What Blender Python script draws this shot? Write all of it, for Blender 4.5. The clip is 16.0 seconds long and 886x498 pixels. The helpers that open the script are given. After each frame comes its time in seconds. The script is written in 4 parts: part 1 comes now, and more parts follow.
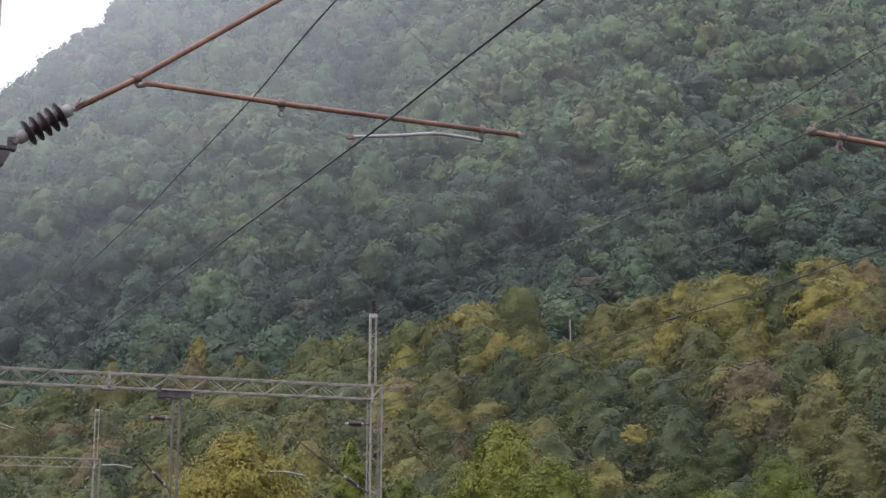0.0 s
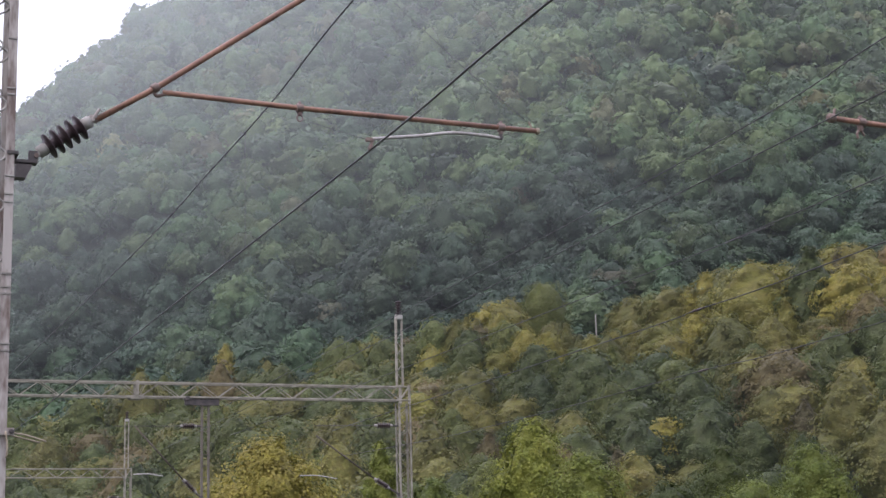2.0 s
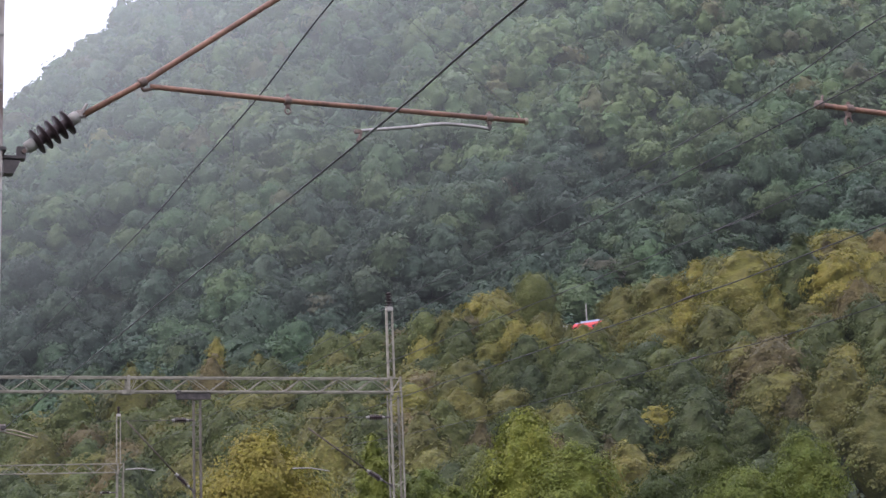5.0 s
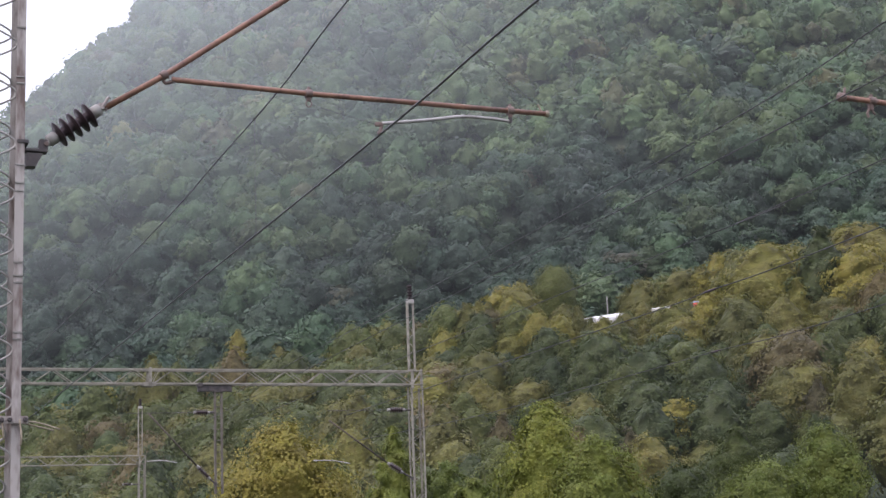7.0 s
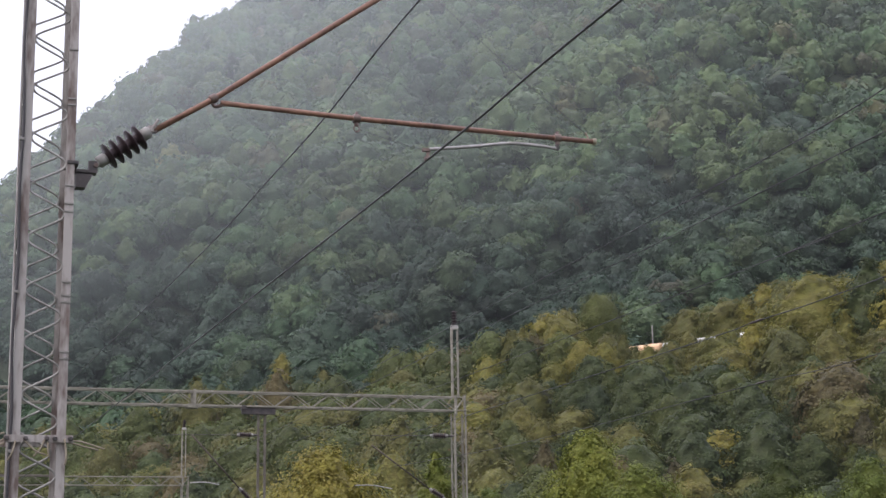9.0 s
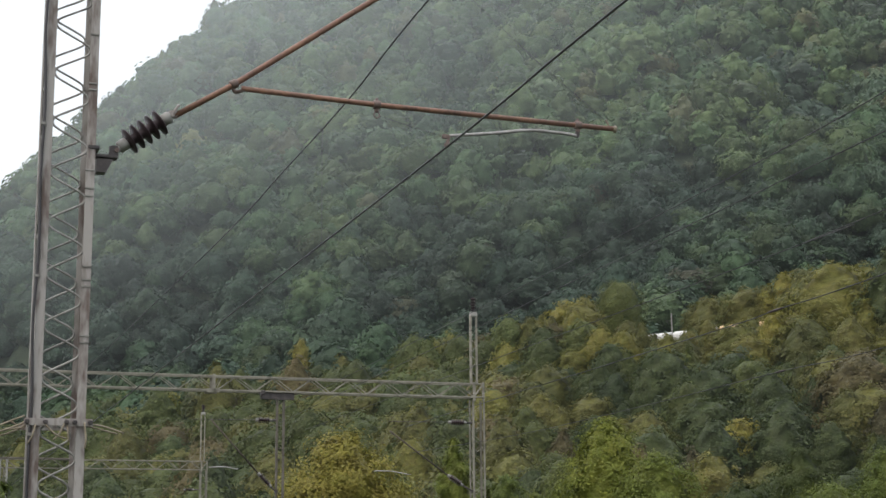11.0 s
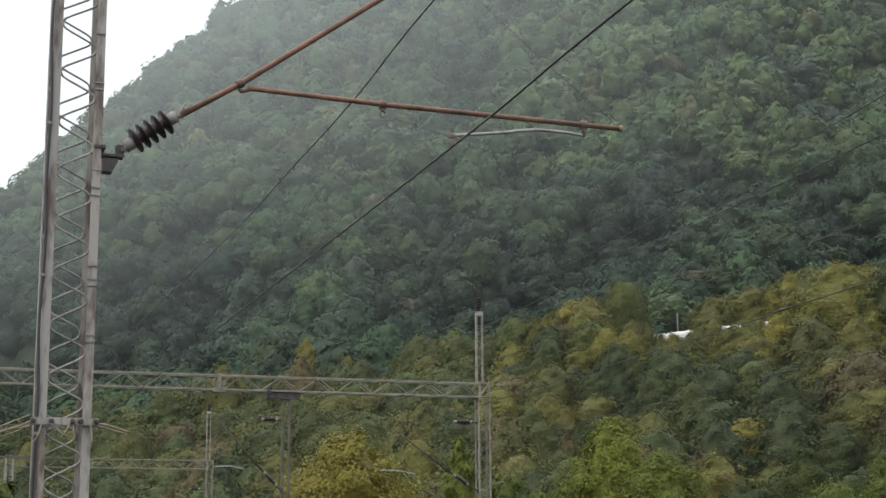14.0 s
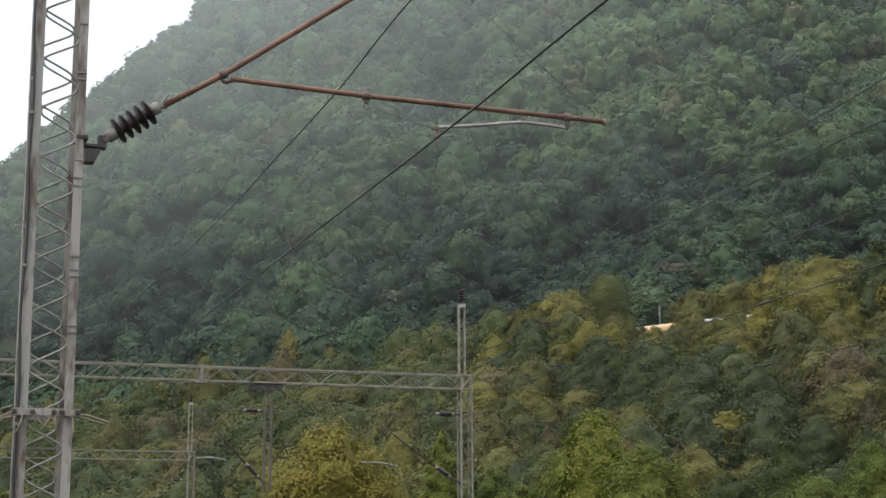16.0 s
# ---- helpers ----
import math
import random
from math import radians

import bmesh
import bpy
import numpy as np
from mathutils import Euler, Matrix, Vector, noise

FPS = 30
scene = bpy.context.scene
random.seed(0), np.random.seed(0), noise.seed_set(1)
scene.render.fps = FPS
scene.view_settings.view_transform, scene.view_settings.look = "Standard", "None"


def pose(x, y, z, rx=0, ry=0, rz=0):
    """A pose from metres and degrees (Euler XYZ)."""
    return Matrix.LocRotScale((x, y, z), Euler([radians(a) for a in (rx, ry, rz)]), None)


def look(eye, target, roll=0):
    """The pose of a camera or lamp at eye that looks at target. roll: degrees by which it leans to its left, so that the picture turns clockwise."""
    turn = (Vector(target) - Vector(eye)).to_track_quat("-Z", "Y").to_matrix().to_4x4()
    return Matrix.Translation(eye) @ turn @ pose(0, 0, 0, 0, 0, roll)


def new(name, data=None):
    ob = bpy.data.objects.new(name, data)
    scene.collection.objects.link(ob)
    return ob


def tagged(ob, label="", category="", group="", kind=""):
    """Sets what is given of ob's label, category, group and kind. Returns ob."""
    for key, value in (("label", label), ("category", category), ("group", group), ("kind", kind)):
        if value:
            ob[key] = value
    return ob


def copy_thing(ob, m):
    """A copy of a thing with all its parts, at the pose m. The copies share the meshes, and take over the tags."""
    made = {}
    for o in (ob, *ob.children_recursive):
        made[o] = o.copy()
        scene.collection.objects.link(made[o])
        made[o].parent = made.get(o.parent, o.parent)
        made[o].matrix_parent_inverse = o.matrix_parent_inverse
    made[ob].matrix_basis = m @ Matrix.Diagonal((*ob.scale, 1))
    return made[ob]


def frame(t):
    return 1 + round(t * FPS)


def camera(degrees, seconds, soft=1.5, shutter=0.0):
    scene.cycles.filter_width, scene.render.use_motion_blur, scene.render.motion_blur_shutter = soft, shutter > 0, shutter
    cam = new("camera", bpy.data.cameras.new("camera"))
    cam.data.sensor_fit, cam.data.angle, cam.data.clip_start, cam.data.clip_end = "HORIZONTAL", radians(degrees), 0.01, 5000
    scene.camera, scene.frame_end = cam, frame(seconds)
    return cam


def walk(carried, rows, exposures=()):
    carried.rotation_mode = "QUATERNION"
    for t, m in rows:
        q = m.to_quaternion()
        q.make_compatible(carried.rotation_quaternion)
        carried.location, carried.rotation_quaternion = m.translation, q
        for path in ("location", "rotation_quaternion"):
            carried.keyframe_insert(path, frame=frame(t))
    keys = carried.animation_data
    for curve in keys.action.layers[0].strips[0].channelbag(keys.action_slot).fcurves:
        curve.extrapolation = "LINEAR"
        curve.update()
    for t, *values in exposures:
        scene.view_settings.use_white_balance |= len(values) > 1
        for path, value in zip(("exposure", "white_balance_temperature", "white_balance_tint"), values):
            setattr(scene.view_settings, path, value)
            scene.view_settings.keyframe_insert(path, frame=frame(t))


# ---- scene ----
cam = camera(32.0, 16.0, soft=1.5)
EYE = 2.0  # eye above the rails
# seconds, yaw, pitch, roll of a camera held in one place
TURNS = [
    (0.0, -4.073, 11.243, -0.210),
    (0.5, -3.750, 11.421, -0.244),
    (1.0, -3.850, 11.617, 0.049),
    (1.5, -3.076, 11.298, 0.600),
    (2.0, -2.868, 11.232, 1.509),
    (2.5, -2.882, 10.884, 1.947),
    (3.0, -2.650, 10.810, 2.133),
    (3.5, -2.728, 10.665, 2.110),
    (4.0, -2.991, 10.362, 2.213),
    (4.2, -3.480, 10.452, 2.324),
    (6.3, -2.320, 11.112, 2.043),
    (6.5, -2.432, 10.872, 2.176),
    (7.0, -2.357, 10.655, 2.063),
    (7.5, -2.403, 10.714, 1.839),
    (8.0, -2.061, 10.790, 1.714),
    (8.5, -1.485, 11.115, 1.692),
    (9.0, -0.867, 11.661, 0.917),
    (11.5, -0.085, 11.116, 0.548),
    (12.0, 0.152, 11.221, 0.898),
    (12.5, -0.000, 11.200, 1.050),
    (13.0, 0.002, 11.225, 0.888),
    (13.5, 0.156, 11.162, 0.562),
    (14.0, -0.027, 11.158, 0.361),
    (14.5, -0.422, 11.044, 0.387),
    (15.0, -0.610, 11.092, 0.415),
    (15.5, -0.734, 11.053, 0.575),
    (16.0, -0.696, 10.858, 0.236),
]
walk(cam, [(t, pose(0, 0, EYE, 90 + pitch, roll, yaw)) for t, yaw, pitch, roll in TURNS],
     exposures=[(0.0, 0.1, 6120, 26), (0.5, 0.18, 6120, 26), (4.0, 0.21, 6080, 26), (8.0, 0.19, 6080, 26), (9.0, 0.0, 6200, 23), (11.5, -0.17, 6450, 11), (16.0, -0.2, 6450, 11)])

# ---- light: a bright overcast sky with a weak wide sun behind it ----
world = bpy.data.worlds.new("overcast_sky")
scene.world = world
world.use_nodes = True
wn, wl = world.node_tree.nodes, world.node_tree.links
wn.clear()
sky = wn.new("ShaderNodeTexSky")
sky.sky_type, sky.sun_disc = "NISHITA", False
sky.sun_elevation, sky.sun_rotation = radians(52), radians(228)
sky.air_density, sky.dust_density = 1.5, 6.0
bg_sky, bg_cloud, add, wout = (wn.new(k) for k in ("ShaderNodeBackground", "ShaderNodeBackground", "ShaderNodeAddShader", "ShaderNodeOutputWorld"))
bg_sky.inputs["Strength"].default_value = 0.07
# a clouded sky is about twice as bright overhead as low down
co, up, zen = (wn.new(k) for k in ("ShaderNodeTexCoord", "ShaderNodeSeparateXYZ", "ShaderNodeMapRange"))
zen.inputs["To Min"].default_value, zen.inputs["To Max"].default_value = 0.8, 2.1
wl.new(co.outputs["Generated"], up.inputs[0])
wl.new(up.outputs["Z"], zen.inputs["Value"])
wl.new(zen.outputs[0], bg_cloud.inputs["Strength"])
bg_cloud.inputs["Color"].default_value = (0.94, 0.97, 1.0, 1)
wl.new(sky.outputs[0], bg_sky.inputs["Color"])
wl.new(bg_sky.outputs[0], add.inputs[0])
wl.new(bg_cloud.outputs[0], add.inputs[1])
wl.new(add.outputs[0], wout.inputs["Surface"])

sun_data = bpy.data.lights.new("sun", "SUN")
sun_data.energy, sun_data.angle, sun_data.color = 1.5, radians(15), (1.0, 0.95, 0.87)
sun = new("sun", sun_data)
sun.matrix_basis = look((-50, -45, 86), (0, 0, 0))

# ---- materials ----
def material(name, rough=0.7, metal=0.0):
    m = bpy.data.materials.new(name)
    m.use_nodes = True
    b = m.node_tree.nodes["Principled BSDF"]
    b.inputs["Roughness"].default_value, b.inputs["Metallic"].default_value = rough, metal
    return m, m.node_tree.nodes, m.node_tree.links, b


def weathered(name, base, worn, scale=6.0, fine=60.0, rough=0.7, metal=0.0, bump=0.15, cut=(0.35, 0.7), stretch=(1, 1, 1)):
    """A surface of two tones, mixed by large stains and fine grain, with relief."""
    m, n, l, b = material(name, rough, metal)
    co = n.new("ShaderNodeTexCoord")
    mp = n.new("ShaderNodeMapping")
    mp.inputs["Scale"].default_value = stretch
    l.new(co.outputs["Object"], mp.inputs["Vector"])
    big, small = n.new("ShaderNodeTexNoise"), n.new("ShaderNodeTexNoise")
    big.inputs["Scale"].default_value, small.inputs["Scale"].default_value = scale, fine
    big.inputs["Detail"].default_value, small.inputs["Detail"].default_value = 5, 3
    for k in (big, small):
        l.new(mp.outputs[0], k.inputs["Vector"])
    mix = n.new("ShaderNodeMath")
    mix.operation = "MULTIPLY_ADD"
    mix.inputs[1].default_value = 0.35
    l.new(small.outputs["Fac"], mix.inputs[0])
    half = n.new("ShaderNodeMath")
    half.operation = "MULTIPLY"
    half.inputs[1].default_value = 0.65
    l.new(big.outputs["Fac"], half.inputs[0])
    l.new(half.outputs[0], mix.inputs[2])
    ramp = n.new("ShaderNodeValToRGB")
    ramp.color_ramp.elements[0].position, ramp.color_ramp.elements[1].position = cut
    ramp.color_ramp.elements[0].color, ramp.color_ramp.elements[1].color = (*base, 1), (*worn, 1)
    l.new(mix.outputs[0], ramp.inputs[0])
    l.new(ramp.outputs[0], b.inputs["Base Color"])
    bp = n.new("ShaderNodeBump")
    bp.inputs["Strength"].default_value, bp.inputs["Distance"].default_value = bump, 0.01
    l.new(small.outputs["Fac"], bp.inputs["Height"])
    l.new(bp.outputs[0], b.inputs["Normal"])
    return m


def leafy(name, tint=None, spread=0.11):
    """Leaves: a colour of the tree (its own attribute or the given one), varied leaf by leaf, with light passing through."""
    m, n, l, b = material(name, 0.55)
    b.inputs["Specular IOR Level"].default_value = 0.22
    geo, hsv = n.new("ShaderNodeNewGeometry"), n.new("ShaderNodeHueSaturation")
    if tint is None:
        at = n.new("ShaderNodeAttribute")
        at.attribute_name = "tint"
        l.new(at.outputs["Color"], hsv.inputs["Color"])
    else:
        info, pick = n.new("ShaderNodeObjectInfo"), n.new("ShaderNodeMix")
        pick.data_type = "RGBA"
        pick.inputs[6].default_value = (tint[0] * 0.68, tint[1] * 0.76, tint[2] * 0.8, 1)
        pick.inputs[7].default_value = (tint[0] * 1.4, tint[1] * 1.3, tint[2] * 1.1, 1)
        l.new(info.outputs["Random"], pick.inputs[0])
        l.new(pick.outputs[2], hsv.inputs["Color"])
    # leaf by leaf, spray by spray
    co, spray, fine = n.new("ShaderNodeTexCoord"), n.new("ShaderNodeTexNoise"), n.new("ShaderNodeTexNoise")
    spray.inputs["Scale"].default_value, spray.inputs["Detail"].default_value = 0.9, 2
    fine.inputs["Scale"].default_value, fine.inputs["Detail"].default_value = 1.7, 5
    for k in (spray, fine):
        l.new(co.outputs["Object"], k.inputs["Vector"])
    val, grain, tot, hue = (n.new(k) for k in ("ShaderNodeMapRange", "ShaderNodeMapRange", "ShaderNodeMath", "ShaderNodeMapRange"))
    val.inputs["To Min"].default_value, val.inputs["To Max"].default_value = 1 - spread, 1 + spread
    grain.inputs["From Min"].default_value, grain.inputs["From Max"].default_value = 0.3, 0.7
    grain.inputs["To Min"].default_value, grain.inputs["To Max"].default_value = 0.74, 1.26
    hue.inputs["From Min"].default_value, hue.inputs["From Max"].default_value = 0.3, 0.7
    hue.inputs["To Min"].default_value, hue.inputs["To Max"].default_value = 0.512, 0.488
    tot.operation = "MULTIPLY"
    l.new(geo.outputs["Random Per Island"], val.inputs["Value"])
    l.new(fine.outputs["Fac"], grain.inputs["Value"])
    l.new(spray.outputs["Fac"], hue.inputs["Value"])
    l.new(val.outputs[0], tot.inputs[0])
    l.new(grain.outputs[0], tot.inputs[1])
    l.new(tot.outputs[0], hsv.inputs["Value"])
    l.new(hue.outputs[0], hsv.inputs["Hue"])
    l.new(hsv.outputs[0], b.inputs["Base Color"])
    bp = n.new("ShaderNodeBump")
    bp.inputs["Strength"].default_value, bp.inputs["Distance"].default_value = 0.9, 0.5
    l.new(fine.outputs["Fac"], bp.inputs["Height"])
    l.new(bp.outputs[0], b.inputs["Normal"])
    tr, mx = n.new("ShaderNodeBsdfTranslucent"), n.new("ShaderNodeMixShader")
    l.new(hsv.outputs[0], tr.inputs["Color"])
    mx.inputs[0].default_value = 0.3
    l.new(b.outputs[0], mx.inputs[1])
    l.new(tr.outputs[0], mx.inputs[2])
    l.new(mx.outputs[0], n["Material Output"].inputs["Surface"])
    return m


RUST_TUBE = weathered("rust_red_tube", (0.07, 0.034, 0.024), (0.235, 0.118, 0.07), 5, 40, 0.6, 0.0, 0.25)
GALV = weathered("galvanised_steel", (0.135, 0.13, 0.116), (0.31, 0.303, 0.282), 3, 30, 0.6, 0.2, 0.15)
PORTAL_STEEL = weathered("dull_grey_steel", (0.12, 0.112, 0.088), (0.285, 0.27, 0.222), 3, 30, 0.7, 0.15, 0.15)
GALV_RUSTY = weathered("galvanised_steel_rusting", (0.095, 0.068, 0.056), (0.285, 0.268, 0.248), 5.0, 30, 0.65, 0.1, 0.25, (0.38, 0.53), (1, 1, 0.25))
DARK_STEEL = weathered("dark_steel", (0.03, 0.028, 0.028), (0.09, 0.075, 0.07), 5, 50, 0.55, 0.3)
CLAMP = weathered("clamp_iron", (0.07, 0.042, 0.032), (0.18, 0.135, 0.115), 12, 80, 0.6, 0.2)
ALU = weathered("aluminium_arm", (0.2, 0.19, 0.18), (0.4, 0.39, 0.38), 8, 60, 0.5, 0.3)
PORCELAIN = weathered("brown_porcelain", (0.022, 0.013, 0.016), (0.05, 0.036, 0.038), 9, 60, 0.5, 0.0, 0.03)
PORCELAIN.node_tree.nodes["Principled BSDF"].inputs["Specular IOR Level"].default_value = 0.25
WIRE = weathered("copper_wire", (0.012, 0.013, 0.013), (0.035, 0.035, 0.032), 2, 40, 0.55, 0.2)
CABLE = weathered("black_cable", (0.012, 0.011, 0.012), (0.035, 0.032, 0.034), 8, 50, 0.45)
CONCRETE = weathered("concrete", (0.24, 0.23, 0.21), (0.42, 0.41, 0.38), 1.5, 30, 0.85)
OLD_ROD = weathered("dull_tan_rod", (0.12, 0.098, 0.066), (0.27, 0.235, 0.17), 9, 70, 0.75)
DARK_RUST = weathered("dark_brown_tube", (0.03, 0.024, 0.018), (0.075, 0.058, 0.042), 5, 50, 0.8)
BARK = weathered("bark", (0.05, 0.04, 0.03), (0.14, 0.12, 0.10), 4, 30, 0.9, 0.0, 0.5, (0.3, 0.7), (1, 1, 0.2))
SOIL = weathered("forest_undergrowth", (0.014, 0.024, 0.012), (0.032, 0.046, 0.02), 0.3, 1.6, 0.95, 0.0, 0.5)
BALLAST = weathered("ballast_stone", (0.12, 0.105, 0.095), (0.28, 0.26, 0.24), 2, 25, 0.9, 0.0, 0.6)
RUSTY_POST = weathered("rusting_post_steel", (0.06, 0.05, 0.038), (0.125, 0.113, 0.092), 2.5, 30, 0.7, 0.1, 0.2)

# ---- ground: the station yard, the terrace of the upper line and the mountain, one sheet ----
def lerp(x, xs, ys):
    return np.interp(x, xs, ys)


P0, RUN = np.array((37.0, 369.0)), np.array((0.737, -0.676))  # the upper railway line and the way the train goes
DOWN = np.array((-0.676, -0.737))                             # downhill from that line
TERRACE = 47.0


def wave(x, y):
    """Spurs and gullies that run slantwise up the mountain: 1 on a spur, -1 in a gully."""
    c = (x - y) * 0.707 + 426 + 9 * np.sin((x + y) * 0.017) + 5 * np.sin((x + y) * 0.041 + 1.0)
    return -np.cos(c * 0.0785) * 0.75 - 0.45 * np.exp(-((c / 20) ** 2)) + 0.3 * np.sin(x * 0.087 + y * 0.031 + 0.7) + 0.2 * np.sin(x * 0.05 - y * 0.07)


# tone patches of the mountain's woods, placed to fit the camera's view: x, y, radius, and tone (below 0: a hollow,
# leaves tinted dark for shade; above: a knoll of paler ones)
TONE_AND_RELIEF = ((-105, 642, 12, -1.0), (12, 767, 11, -0.8), (116, 744, 16, -0.9), (173, 730, 18, -1.2), (105, 612, 15, -1.0), (73, 576, 16, -0.9), (19, 538, 23, -1.0), (53, 559, 14, -0.8),
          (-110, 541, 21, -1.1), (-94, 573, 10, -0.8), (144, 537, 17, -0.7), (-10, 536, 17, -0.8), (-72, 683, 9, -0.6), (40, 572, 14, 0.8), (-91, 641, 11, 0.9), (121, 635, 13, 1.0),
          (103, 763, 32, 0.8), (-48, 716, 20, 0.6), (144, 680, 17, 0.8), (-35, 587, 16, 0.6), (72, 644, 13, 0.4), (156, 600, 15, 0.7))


def tone_and_relief(x, y):
    """The sum of all tone patches at a place; each is stretched up the slope to fit the camera's view."""
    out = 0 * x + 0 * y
    for sx, sy, r, k in TONE_AND_RELIEF:
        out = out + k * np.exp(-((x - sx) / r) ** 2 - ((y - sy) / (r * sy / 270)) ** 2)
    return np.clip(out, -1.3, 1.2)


def height(x, y):
    x, y = np.asarray(x, float), np.asarray(y, float)
    foot = lerp(x, (-400, -200, -100, 0, 100, 200, 400), (470, 440, 420, 395, 375, 365, 360))
    face = 0.62 * (y - foot) + wave(x, y) * lerp(y, (390, 520, 900), (0, 6, 8)) + 9 * tone_and_relief(x, y)
    ridge = lerp(y, (400, 731, 851, 1019, 1074, 1400), (-300, -189, -166, -135, -118, -27))
    face = face - np.maximum(0, ridge - x) * 0.9 - np.maximum(0, y - 1350) * 1.1
    s = (x - P0[0]) * DOWN[0] + (y - P0[1]) * DOWN[1]
    low = TERRACE - np.maximum(0, s - 6) * 0.4 + np.clip((s - 20) / 40, 0, 1) * wave(x * 1.7, y * 1.7) * 1.5
    low = np.maximum(low, 0)
    low = np.where(y < 60, 0, low * np.clip((y - 60) / 60, 0, 1))
    far = np.clip((np.abs(x) - 500) / 300, 0, 1)
    bed = np.clip((np.abs(s) - 7) / 10, 0, 1)
    face = np.where(face > TERRACE, TERRACE + (face - TERRACE) * bed, face)
    return np.maximum(np.maximum(low, face) * (1 - far * 0.5), 0) - 0.35


def from_arrays(name, verts, faces_flat, sizes, mat, tint=None, smooth=False):
    me = bpy.data.meshes.new(name)
    me.vertices.add(len(verts))
    me.vertices.foreach_set("co", np.asarray(verts, np.float32).ravel())
    me.loops.add(len(faces_flat))
    me.loops.foreach_set("vertex_index", np.asarray(faces_flat, np.int32))
    me.polygons.add(len(sizes))
    me.polygons.foreach_set("loop_start", np.concatenate(([0], np.cumsum(sizes)[:-1])).astype(np.int32))
    me.polygons.foreach_set("loop_total", np.asarray(sizes, np.int32))
    if tint is not None:
        at = me.color_attributes.new("tint", "FLOAT_COLOR", "POINT")
        at.data.foreach_set("color", np.asarray(tint, np.float32).ravel())
    me.materials.append(mat)
    me.update(calc_edges=True)
    if smooth:
        me.polygons.foreach_set("use_smooth", np.ones(len(sizes), bool))
    return me


gx = np.concatenate((np.linspace(-2400, -520, 12), np.linspace(-500, 500, 126), np.linspace(520, 2400, 12)))
gy = np.concatenate((np.linspace(-1500, -60, 8), np.linspace(-40, 1400, 181), np.linspace(1450, 2600, 8)))
XX, YY = np.meshgrid(gx, gy)
nx, ny = len(gx), len(gy)
vv = np.stack((XX.ravel(), YY.ravel(), height(XX, YY).ravel()), 1)
ii = (np.arange(ny - 1)[:, None] * nx + np.arange(nx - 1)[None, :]).ravel()
ff = np.stack((ii, ii + 1, ii + nx + 1, ii + nx), 1)
ground = new("ground", from_arrays("ground", vv, ff.ravel(), np.full(len(ff), 4), SOIL, smooth=True))
tagged(ground, "dark soil of a wooded mountainside and station yard", "ground", kind="structure")


# ---- foliage ----
OUTLINES = {
    "dome": lambda h: np.clip(1 - (np.abs(h - 0.4) / np.where(h > 0.4, 0.6, 0.46)) ** 2.3, 0, 1) ** 0.55,
    "egg": lambda h: np.clip(1 - (np.abs(h - 0.33) / np.where(h > 0.33, 0.67, 0.4)) ** 1.8, 0, 1) ** 0.7,
    "flame": lambda h: np.clip(1 - (np.abs(h - 0.25) / np.where(h > 0.25, 0.75, 0.32)) ** 1.35, 0, 1) ** 0.85,
}


